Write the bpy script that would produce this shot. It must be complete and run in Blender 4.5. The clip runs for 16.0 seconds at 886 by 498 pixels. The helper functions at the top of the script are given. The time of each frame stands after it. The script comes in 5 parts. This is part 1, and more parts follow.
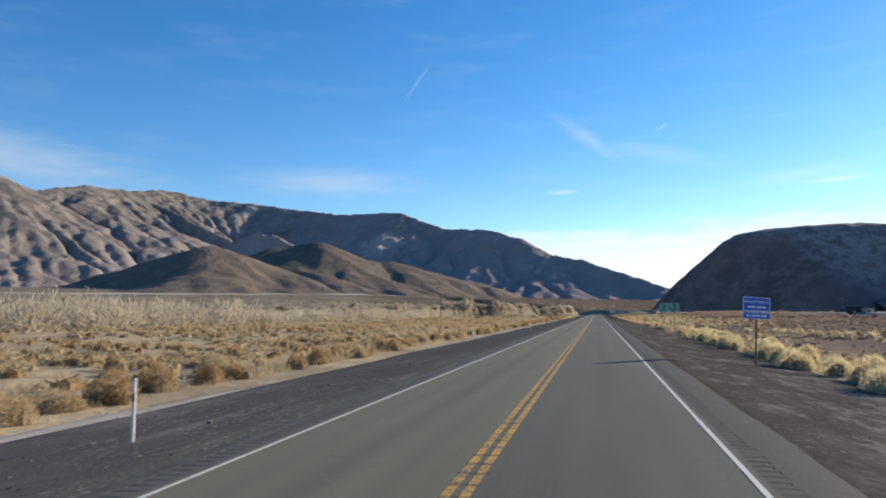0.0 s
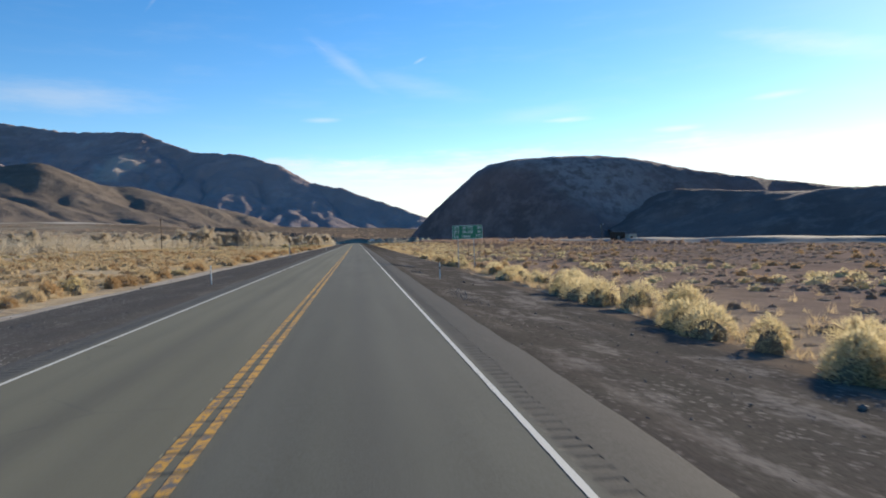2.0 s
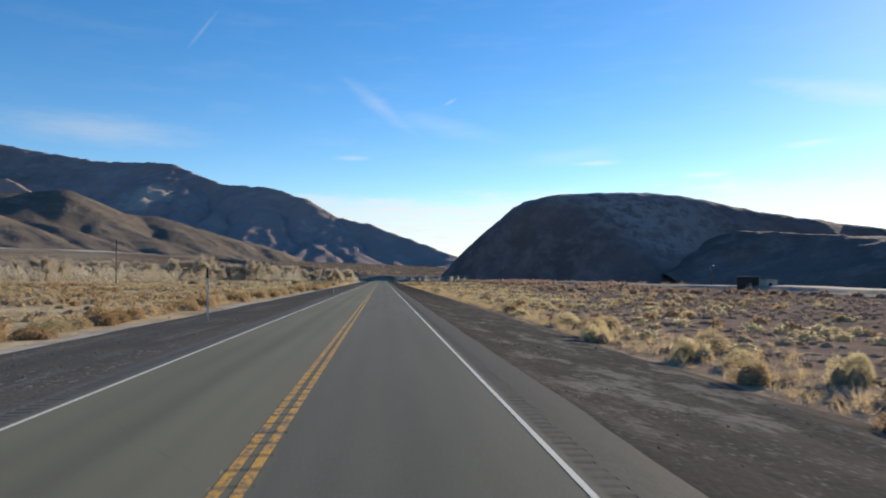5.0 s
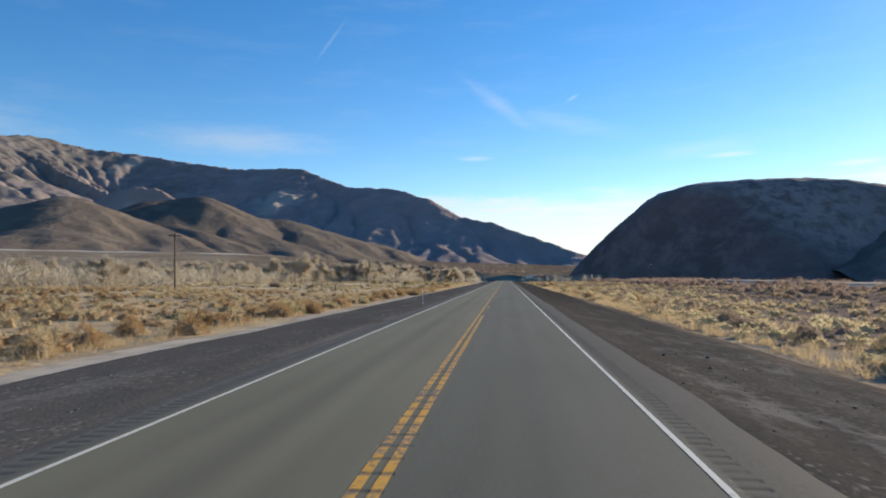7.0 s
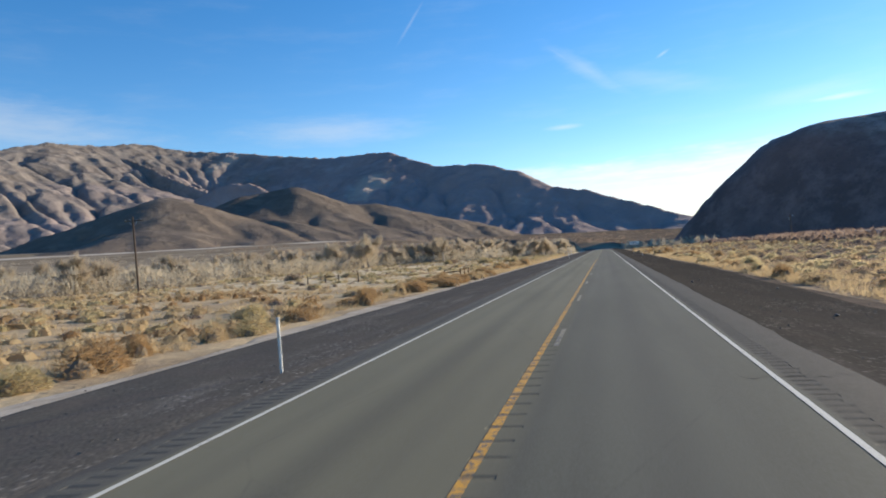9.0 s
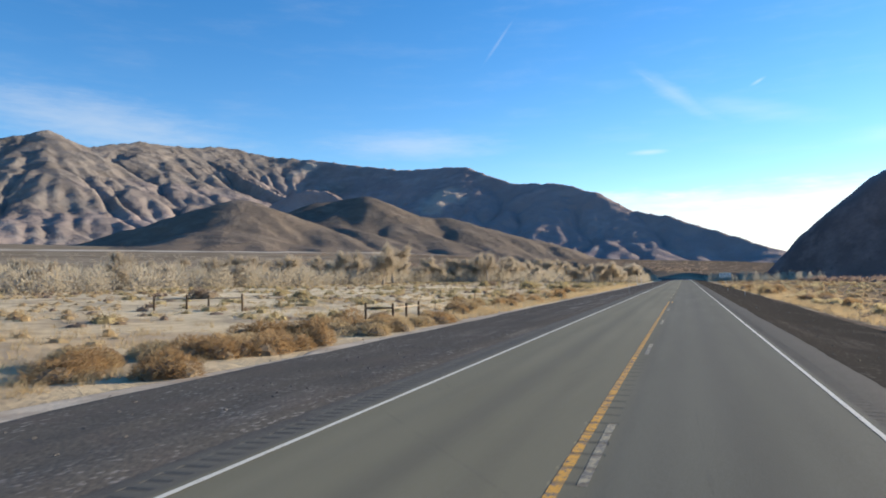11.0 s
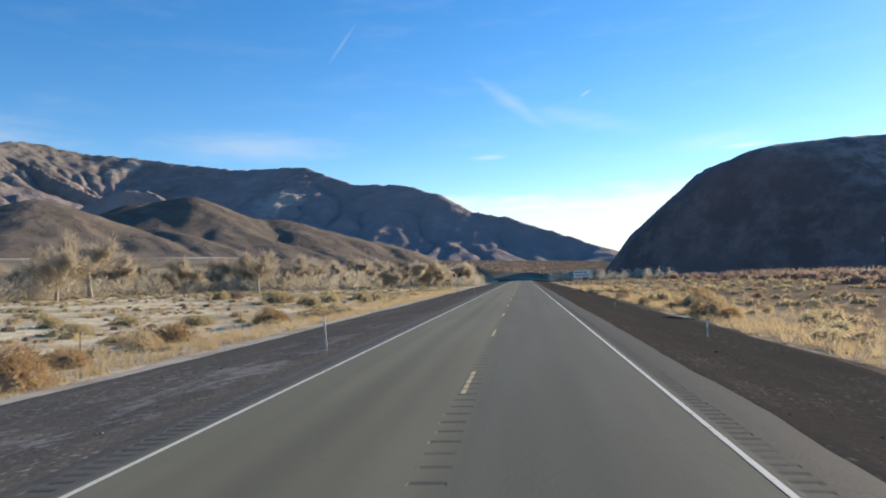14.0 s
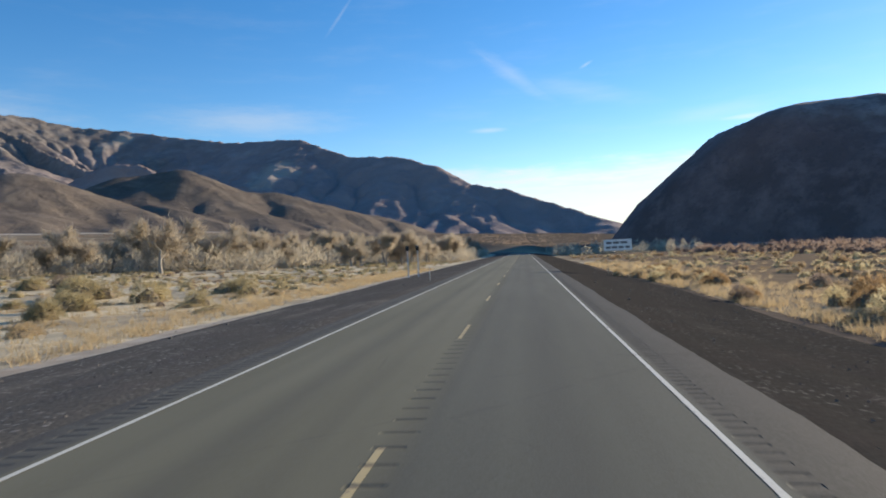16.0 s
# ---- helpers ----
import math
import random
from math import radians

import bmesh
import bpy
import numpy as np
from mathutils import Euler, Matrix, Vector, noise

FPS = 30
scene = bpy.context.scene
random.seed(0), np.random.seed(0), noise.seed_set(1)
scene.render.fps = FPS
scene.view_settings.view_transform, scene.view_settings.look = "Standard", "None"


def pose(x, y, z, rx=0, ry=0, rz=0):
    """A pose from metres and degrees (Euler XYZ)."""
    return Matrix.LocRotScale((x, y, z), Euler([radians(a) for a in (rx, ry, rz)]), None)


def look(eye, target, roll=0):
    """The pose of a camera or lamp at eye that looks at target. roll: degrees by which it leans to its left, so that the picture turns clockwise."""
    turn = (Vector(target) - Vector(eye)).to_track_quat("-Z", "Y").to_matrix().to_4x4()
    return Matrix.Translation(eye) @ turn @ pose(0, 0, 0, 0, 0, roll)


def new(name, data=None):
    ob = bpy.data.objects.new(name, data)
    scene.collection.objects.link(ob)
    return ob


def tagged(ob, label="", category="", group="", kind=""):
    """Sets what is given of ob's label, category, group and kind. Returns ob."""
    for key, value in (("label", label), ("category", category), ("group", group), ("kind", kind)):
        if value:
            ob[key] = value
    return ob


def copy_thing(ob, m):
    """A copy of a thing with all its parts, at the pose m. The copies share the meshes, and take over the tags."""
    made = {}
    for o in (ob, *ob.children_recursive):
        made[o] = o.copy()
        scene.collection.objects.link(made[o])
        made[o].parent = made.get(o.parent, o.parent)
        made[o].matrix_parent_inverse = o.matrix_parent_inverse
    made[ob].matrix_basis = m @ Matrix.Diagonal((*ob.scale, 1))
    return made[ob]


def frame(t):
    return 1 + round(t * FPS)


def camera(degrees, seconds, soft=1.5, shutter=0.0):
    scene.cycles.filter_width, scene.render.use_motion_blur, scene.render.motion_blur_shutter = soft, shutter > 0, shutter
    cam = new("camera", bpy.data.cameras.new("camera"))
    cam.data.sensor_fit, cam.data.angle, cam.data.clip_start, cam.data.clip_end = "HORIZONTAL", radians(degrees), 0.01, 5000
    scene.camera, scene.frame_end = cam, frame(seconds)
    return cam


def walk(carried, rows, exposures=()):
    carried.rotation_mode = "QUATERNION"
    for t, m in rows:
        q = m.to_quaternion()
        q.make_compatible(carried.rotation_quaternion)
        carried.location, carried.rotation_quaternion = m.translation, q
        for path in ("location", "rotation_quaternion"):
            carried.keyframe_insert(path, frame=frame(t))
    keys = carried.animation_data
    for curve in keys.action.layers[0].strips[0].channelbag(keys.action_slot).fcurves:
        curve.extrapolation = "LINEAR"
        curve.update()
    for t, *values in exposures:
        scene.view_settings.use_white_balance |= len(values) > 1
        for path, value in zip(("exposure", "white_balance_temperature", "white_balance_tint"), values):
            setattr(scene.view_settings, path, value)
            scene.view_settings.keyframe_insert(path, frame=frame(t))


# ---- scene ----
cam = camera(64.71, 16.0, soft=1.8, shutter=0.1)
PATH = [
    (0.0, pose(1.885, 0.166, 2.072, 95.485, 1.561, 12.443)),
    (0.5, pose(1.871, 11.164, 2.057, 95.019, 2.341, 6.998)),
    (1.0, pose(1.914, 22.380, 2.057, 91.193, 5.218, 0.004)),
    (1.5, pose(1.890, 33.440, 2.022, 88.496, 2.903, -5.209)),
    (2.0, pose(1.927, 44.511, 2.004, 89.046, 2.139, -7.045)),
    (2.5, pose(1.928, 55.406, 2.006, 89.355, 1.559, -8.398)),
    (3.0, pose(1.899, 66.395, 2.024, 89.309, 0.951, -11.057)),
    (3.5, pose(1.880, 77.348, 2.026, 89.711, 1.439, -14.341)),
    (4.0, pose(1.883, 88.475, 2.012, 90.795, 1.166, -17.133)),
    (4.5, pose(1.771, 99.797, 2.043, 92.250, 1.127, -13.356)),
    (5.0, pose(1.665, 110.891, 2.051, 92.321, 0.449, -4.949)),
    (7.5, pose(1.576, 166.299, 2.032, 92.444, 1.873, 6.528)),
    (8.0, pose(1.576, 177.382, 2.023, 91.525, 3.337, 8.451)),
    (8.5, pose(1.585, 188.464, 2.031, 90.684, 4.071, 9.654)),
    (9.0, pose(1.493, 199.548, 2.020, 90.852, 5.002, 13.097)),
    (11.5, pose(1.302, 254.959, 2.082, 93.131, 0.697, 19.470)),
    (12.0, pose(1.250, 266.009, 2.099, 93.535, 0.377, 19.300)),
    (12.5, pose(1.248, 276.975, 2.105, 93.913, 2.337, 20.163)),
    (13.0, pose(1.239, 287.958, 2.111, 93.936, 2.405, 20.371)),
    (13.5, pose(1.242, 299.125, 2.129, 93.393, 0.797, 12.286)),
    (14.0, pose(1.298, 310.265, 2.101, 92.445, 2.549, 6.592)),
    (14.5, pose(1.354, 321.456, 2.107, 91.635, -0.207, 4.620)),
    (15.0, pose(1.494, 332.531, 2.079, 90.756, 0.368, 2.033)),
    (15.5, pose(1.620, 343.619, 2.057, 90.265, 2.689, 5.511)),
    (16.0, pose(1.698, 354.714, 2.038, 90.292, 2.881, 6.613)),
]
walk(cam, PATH, exposures=((0.0, 0.76), (2.0, 0.73), (3.0, 0.77), (4.0, 0.60), (5.0, 0.57), (7.5, 0.70), (9.0, 0.80), (12.5, 0.94), (14.5, 0.76), (16.0, 0.68)))

# ------------------------------------------------------------------ light
SUN_AZ, SUN_EL = 46.5, 14.4          # degrees right of the road's direction, degrees up
SUN_DIR = Vector((math.sin(radians(SUN_AZ)) * math.cos(radians(SUN_EL)),
                  math.cos(radians(SUN_AZ)) * math.cos(radians(SUN_EL)), math.sin(radians(SUN_EL))))

sun = new("sun", bpy.data.lights.new("sun", "SUN"))
sun.data.energy, sun.data.angle, sun.data.color = 5.0, radians(0.53), (1.0, 0.87, 0.67)
sun.matrix_world = look(SUN_DIR * 100, (0, 0, 0))


class Nodes:
    """Short-hand for building a node tree."""

    def __init__(self, tree):
        self.t = tree

    def add(self, kind, **props):
        n = self.t.nodes.new(kind)
        for k, v in props.items():
            if k == "inputs":
                for name, val in v.items():
                    if isinstance(val, bpy.types.NodeSocket):
                        self.t.links.new(val, n.inputs[name])
                    else:
                        n.inputs[name].default_value = val
            else:
                setattr(n, k, v)
        return n

    def math(self, op, a, b=0.0, c=None, clamp=False):
        n = self.t.nodes.new("ShaderNodeMath")
        n.operation, n.use_clamp = op, clamp
        for i, v in enumerate((a, b, c)):
            if v is None:
                continue
            if isinstance(v, bpy.types.NodeSocket):
                self.t.links.new(v, n.inputs[i])
            else:
                n.inputs[i].default_value = v
        return n.outputs[0]

    def smooth(self, v, lo, hi, to_lo=0.0, to_hi=1.0):
        n = self.add("ShaderNodeMapRange", interpolation_type="SMOOTHSTEP")
        self.t.links.new(v, n.inputs[0])
        for i, x in enumerate((lo, hi, to_lo, to_hi)):
            n.inputs[1 + i].default_value = x
        return n.outputs[0]

    def mix(self, f, a, b, blend="MIX"):
        n = self.add("ShaderNodeMix", data_type="RGBA", blend_type=blend)
        for s, v in ((n.inputs[0], f), (n.inputs[6], a), (n.inputs[7], b)):
            if isinstance(v, bpy.types.NodeSocket):
                self.t.links.new(v, s)
            else:
                s.default_value = v if isinstance(v, (int, float)) else (*v, 1.0)
        return n.outputs[2]

    def noise(self, vec, scale, detail=4.0, rough=0.55):
        n = self.add("ShaderNodeTexNoise")
        self.t.links.new(vec, n.inputs["Vector"])
        n.inputs["Scale"].default_value, n.inputs["Detail"].default_value = scale, detail
        n.inputs["Roughness"].default_value = rough
        return n.outputs[0]

    def stretch(self, vec, s, rot=(0, 0, 0)):
        n = self.add("ShaderNodeMapping")
        self.t.links.new(vec, n.inputs[0])
        n.inputs["Scale"].default_value, n.inputs["Rotation"].default_value = s, rot
        return n.outputs[0]


def make_sky():
    w = bpy.data.worlds.new("desert_sky")
    scene.world = w
    w.use_nodes = True
    n = Nodes(w.node_tree)
    sky = n.add("ShaderNodeTexSky", sky_type="NISHITA", sun_disc=False, sun_elevation=radians(SUN_EL + 8),
                sun_rotation=radians(SUN_AZ), altitude=900.0, air_density=1.0, dust_density=0.15, ozone_density=1.8)
    hs = n.add("ShaderNodeHueSaturation", inputs={"Hue": 0.504, "Saturation": 1.38, "Value": 1.0, "Color": sky.outputs[0]})
    d = n.add("ShaderNodeTexCoord").outputs["Generated"]
    xyz = n.add("ShaderNodeSeparateXYZ", inputs={"Vector": d})
    az = n.math("MULTIPLY", n.math("ARCTAN2", xyz.outputs[0], xyz.outputs[1]), 57.2958)
    el = n.math("MULTIPLY", n.math("ARCSINE", xyz.outputs[2]), 57.2958)
    # flat cloud-deck coordinates: bands run level, wisps are drawn out sideways
    flat = n.add("ShaderNodeCombineXYZ", inputs={"X": n.math("MULTIPLY", az, 0.055), "Y": n.math("MULTIPLY", el, 0.28)}).outputs[0]
    wisp = n.noise(flat, 2.2, 7, 0.62)
    fine = n.noise(n.stretch(flat, (1, 1, 1), (0, 0, 0.5)), 6.0, 6, 0.65)

    def puff(a0, e0, wa, we, tilt, amount, soft=0.9):
        ca, sa = math.cos(radians(tilt)), math.sin(radians(tilt))
        u, v = n.math("SUBTRACT", az, a0), n.math("SUBTRACT", el, e0)
        p = n.math("ADD", n.math("MULTIPLY", u, ca / wa), n.math("MULTIPLY", v, sa / wa))
        q = n.math("ADD", n.math("MULTIPLY", u, -sa / we), n.math("MULTIPLY", v, ca / we))
        r = n.math("SQRT", n.math("ADD", n.math("MULTIPLY", p, p), n.math("MULTIPLY", q, q)))
        r = n.math("ADD", r, n.math("MULTIPLY", n.math("SUBTRACT", fine, 0.5), 0.9))
        return n.math("MULTIPLY", n.smooth(r, 1.0, 1.0 - soft), amount)

    cover = n.math("MULTIPLY", n.smooth(wisp, 0.45, 0.95), 0.10)
    # a white bank low over the pass and behind the hill
    edge = n.math("ADD", 6.3, n.math("MULTIPLY", n.math("SUBTRACT", wisp, 0.5), 5.0))
    bank = n.smooth(n.math("SUBTRACT", el, edge), 0.9, -0.9)
    bank = n.math("MULTIPLY", bank, n.smooth(az, -14.0, -6.0))
    gaps = n.math("MULTIPLY", n.smooth(fine, 0.32, 0.62, 0.55, 1.0), n.smooth(n.noise(n.stretch(flat, (0.8, 3.0, 1)), 3.0, 5, 0.6), 0.35, 0.60, 0.72, 1.0))
    bank = n.math("MULTIPLY", n.math("MULTIPLY", bank, gaps), 0.88)
    for a0, e0, wa, we, tilt, amount in (
            (-21.5, 11.0, 9.5, 1.1, -1, 0.50), (-20.0, 10.7, 5.5, 0.35, -1, 0.30), (-45.0, 12.0, 14.0, 1.9, -8, 0.55),
            (-0.2, 13.9, 4.8, 0.62, -36, 0.30), (-2.0, 15.1, 2.2, 0.22, -37, 0.22), (5.0, 12.3, 7.0, 0.8, -14, 0.22), (-2.4, 9.7, 1.9, 0.2, 0, 0.5),
            (15.5, 9.6, 6.0, 0.7, 4, 0.25), (17.4, 9.0, 2.6, 0.22, 0, 0.7), (25.7, 7.7, 2.4, 0.25, 0, 0.85),
            (36.0, 12.6, 8.0, 0.8, -14, 0.45), (33.0, 9.5, 2.6, 0.25, 2, 0.7), (5.7, 14.2, 0.7, 0.12, 25, 0.4),
            (-14.0, 19.0, 2.6, 0.14, 52, 0.22)):
        cover = n.math("MAXIMUM", cover, puff(a0, e0, wa * 1.1, we * 1.5, tilt, amount * 0.72, 1.2))
    cover = n.math("MAXIMUM", cover, bank)
    # clouds take their light from the sun's side
    lit = n.add("ShaderNodeVectorMath", operation="DOT_PRODUCT")
    w.node_tree.links.new(d, lit.inputs[0])
    lit.inputs[1].default_value = SUN_DIR
    glow = n.smooth(lit.outputs["Value"], 0.2, 1.0, 4.5, 6.3)
    cloud = n.add("ShaderNodeVectorMath", operation="SCALE", inputs={"Scale": glow})
    cloud.inputs[0].default_value = (0.97, 0.99, 1.0)
    col = n.mix(n.math("MULTIPLY", cover, n.smooth(el, -0.5, 0.5)), hs.outputs[0], cloud.outputs[0])
    bg = w.node_tree.nodes["Background"]
    w.node_tree.links.new(col, bg.inputs[0])
    bg.inputs[1].default_value = 0.105


make_sky()


# -------------------------------------------------------------- materials
def material(name, rough=0.9, spec=0.3, metal=0.0):
    m = bpy.data.materials.new(name)
    m.use_nodes = True
    b = m.node_tree.nodes["Principled BSDF"]
    b.inputs["Roughness"].default_value, b.inputs["Metallic"].default_value = rough, metal
    b.inputs["Specular IOR Level"].default_value = spec
    n = Nodes(m.node_tree)
    pos = n.add("ShaderNodeNewGeometry").outputs["Position"]
    return m, n, b, pos


def finish(m, n, b, col, height=None, strength=0.4, dist=0.02):
    m.node_tree.links.new(col, b.inputs["Base Color"])
    if height is not None:
        bump = n.add("ShaderNodeBump", inputs={"Strength": strength, "Distance": dist, "Height": height})
        m.node_tree.links.new(bump.outputs[0], b.inputs["Normal"])
    return m


def soil_material():
    m, n, b, pos = material("desert_soil", 1.0, 0.0)
    xyz = n.add("ShaderNodeSeparateXYZ", inputs={"Vector": pos})
    big, mid, tiny = n.noise(pos, 0.012, 5, 0.6), n.noise(pos, 0.11, 6, 0.65), n.noise(pos, 2.2, 6, 0.7)
    side = n.smooth(n.math("ADD", xyz.outputs[0], n.math("MULTIPLY", n.math("SUBTRACT", big, 0.5), 30)), 2, 22)
    late = n.smooth(n.math("ADD", xyz.outputs[1], n.math("MULTIPLY", n.math("SUBTRACT", big, 0.5), 120)), 230, 330)
    left = n.mix(late, (0.56, 0.43, 0.265), (0.72, 0.605, 0.41))
    right = n.mix(late, (0.285, 0.207, 0.16), (0.29, 0.212, 0.135))
    base = n.mix(side, left, right)
    base = n.mix(n.smooth(mid, 0.42, 0.64), base, n.mix(0.55, base, (0.20, 0.15, 0.11)))
    base = n.mix(n.math("MULTIPLY", n.smooth(mid, 0.58, 0.72), n.smooth(side, 0.0, 1.0, 0.6, 0.18)), base, (0.54, 0.46, 0.36))
    # the flat before the dark hill is painted dark to stand for shade
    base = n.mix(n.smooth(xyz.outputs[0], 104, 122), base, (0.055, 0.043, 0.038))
    # alluvial fan far from the road: darker, greyer
    far = n.smooth(n.math("ADD", n.math("MULTIPLY", xyz.outputs[0], -0.75), n.math("MULTIPLY", xyz.outputs[1], 0.5)), 330, 620)
    fan = n.mix(n.smooth(n.noise(pos, 0.006, 6, 0.6), 0.38, 0.66), (0.125, 0.10, 0.078), (0.175, 0.142, 0.108))
    pale_fan = n.mix(n.smooth(n.noise(pos, 0.02, 6, 0.65), 0.38, 0.64), (0.19, 0.155, 0.115), (0.30, 0.25, 0.185))
    west = n.math("ADD", xyz.outputs[0], n.math("MULTIPLY", n.math("SUBTRACT", xyz.outputs[1], 266), 0.40))
    west = n.math("ADD", west, n.math("MULTIPLY", n.math("SUBTRACT", big, 0.5), 160))
    fan = n.mix(n.smooth(west, 40, -90), fan, pale_fan)
    base = n.mix(far, base, fan)
    # a pale washed terrace lip high on the fan
    zt = n.math("ADD", xyz.outputs[2], n.math("MULTIPLY", n.math("SUBTRACT", big, 0.5), 9))
    lip = n.math("MULTIPLY", n.math("MULTIPLY", n.smooth(zt, 50, 52), n.smooth(zt, 59, 56)), n.math("MULTIPLY", n.smooth(n.noise(pos, 0.004, 3, 0.6), 0.40, 0.5), n.smooth(xyz.outputs[0], -350, -500)))
    base = n.mix(n.math("MULTIPLY", lip, far), base, (0.50, 0.45, 0.38))
    base = n.mix(n.smooth(tiny, 0.3, 0.75, 0.0, 0.45), base, n.mix(0.5, base, (0.10, 0.08, 0.06)))
    # litter and pebbles
    litter = n.noise(pos, 0.75, 6, 0.7)
    base = n.mix(n.math("MULTIPLY", n.smooth(litter, 0.46, 0.64, 0.0, 0.5), n.smooth(side, 0.0, 1.0, 0.45, 1.0)), base, n.mix(0.65, base, (0.11, 0.08, 0.062)))
    base = n.mix(n.smooth(litter, 0.42, 0.30, 0.0, 0.35), base, n.mix(0.6, base, (0.56, 0.48, 0.38)))
    h = n.math("ADD", n.math("ADD", tiny, n.math("MULTIPLY", mid, 2.0)), n.math("MULTIPLY", litter, 1.2))
    return finish(m, n, b, base, h, 0.8, 0.1)


def gravel_material():
    m, n, b, pos = material("dark_gravel", 1.0, 0.0)
    vor = n.add("ShaderNodeTexVoronoi", inputs={"Vector": pos, "Scale": 14.0})
    vor2 = n.add("ShaderNodeTexVoronoi", inputs={"Vector": pos, "Scale": 3.1})
    # tyre tracks and scraped soil run along the road
    along = n.noise(n.stretch(pos, (0.9, 0.045, 1)), 1.0, 5, 0.6)
    patch = n.noise(pos, 0.16, 5, 0.6)
    bright = n.add("ShaderNodeSeparateColor", inputs={"Color": vor.outputs["Color"]})
    col = n.mix(bright.outputs[0], (0.076, 0.069, 0.060), (0.100, 0.091, 0.078))
    stones = n.math("MULTIPLY", n.smooth(bright.outputs[1], 0.90, 0.97), n.smooth(patch, 0.36, 0.62))
    col = n.mix(n.math("MULTIPLY", stones, 0.7), col, (0.30, 0.27, 0.24))
    dusty = n.math("MULTIPLY", n.smooth(along, 0.50, 0.68), n.smooth(patch, 0.40, 0.6))
    col = n.mix(n.math("MULTIPLY", dusty, 0.4), col, (0.20, 0.175, 0.15))
    col = n.mix(n.smooth(n.noise(pos, 0.7, 5, 0.6), 0.42, 0.7, 0.0, 0.4), col, (0.10, 0.083, 0.074))
    # the older stretch on the right is ground down and dusty
    xyz = n.add("ShaderNodeSeparateXYZ", inputs={"Vector": pos})
    worn = n.math("MULTIPLY", n.smooth(xyz.outputs[1], 215, 150), n.smooth(xyz.outputs[0], 4.5, 6.0))
    scrape = n.noise(n.stretch(pos, (1.0, 0.42, 1)), 0.75, 7, 0.68)
    clods = n.noise(pos, 3.6, 5, 0.7)
    scrape = n.math("ADD", scrape, n.math("MULTIPLY", n.math("SUBTRACT", clods, 0.5), 0.35))
    col = n.mix(n.math("MULTIPLY", worn, n.smooth(scrape, 0.49, 0.64, 0.04, 0.62)), col, (0.29, 0.26, 0.235))
    col = n.mix(n.math("MULTIPLY", worn, n.smooth(clods, 0.46, 0.30, 0.0, 0.6)), col, (0.05, 0.044, 0.04))
    # pale grit thrown out on the far shoulder
    grit = n.math("MULTIPLY", n.math("MULTIPLY", n.smooth(xyz.outputs[1], 282, 300), n.smooth(xyz.outputs[1], 350, 325)), n.smooth(xyz.outputs[0], -4.8, -5.4))
    grit = n.math("MULTIPLY", grit, n.math("MULTIPLY", n.smooth(xyz.outputs[0], -9.5, -7.0), n.smooth(scrape, 0.50, 0.60, 0.0, 0.38)))
    col = n.mix(grit, col, (0.30, 0.275, 0.25))
    # fresh gravel on one side is darker than the dusty gravel on the other
    sc = n.add("ShaderNodeVectorMath", operation="SCALE", inputs={0: col, "Scale": n.math("MULTIPLY", n.smooth(xyz.outputs[0], -2, 2, 1.25, 0.84), n.smooth(n.math("MULTIPLY", n.smooth(xyz.outputs[0], -2, 2), xyz.outputs[1]), 190, 260, 1.0, 0.74))})
    col = sc.outputs[0]
    h = n.math("ADD", n.math("MULTIPLY", vor.outputs["Distance"], -1.0), n.math("MULTIPLY", n.noise(pos, 4.0, 5, 0.65), 0.9))
    return finish(m, n, b, col, h, 0.24, 0.025)


def sand_material(name="pale_verge_sand", one=(0.54, 0.46, 0.36), two=(0.38, 0.31, 0.235)):
    m, n, b, pos = material(name, 1.0, 0.0)
    a, c = n.noise(pos, 0.6, 6, 0.65), n.noise(pos, 7.0, 5, 0.7)
    col = n.mix(n.smooth(a, 0.35, 0.7), one, two)
    col = n.mix(n.smooth(c, 0.5, 0.8, 0.0, 0.5), col, (0.22, 0.18, 0.14))
    return finish(m, n, b, col, n.math("ADD", a, n.math("MULTIPLY", c, 0.4)), 0.6, 0.06)


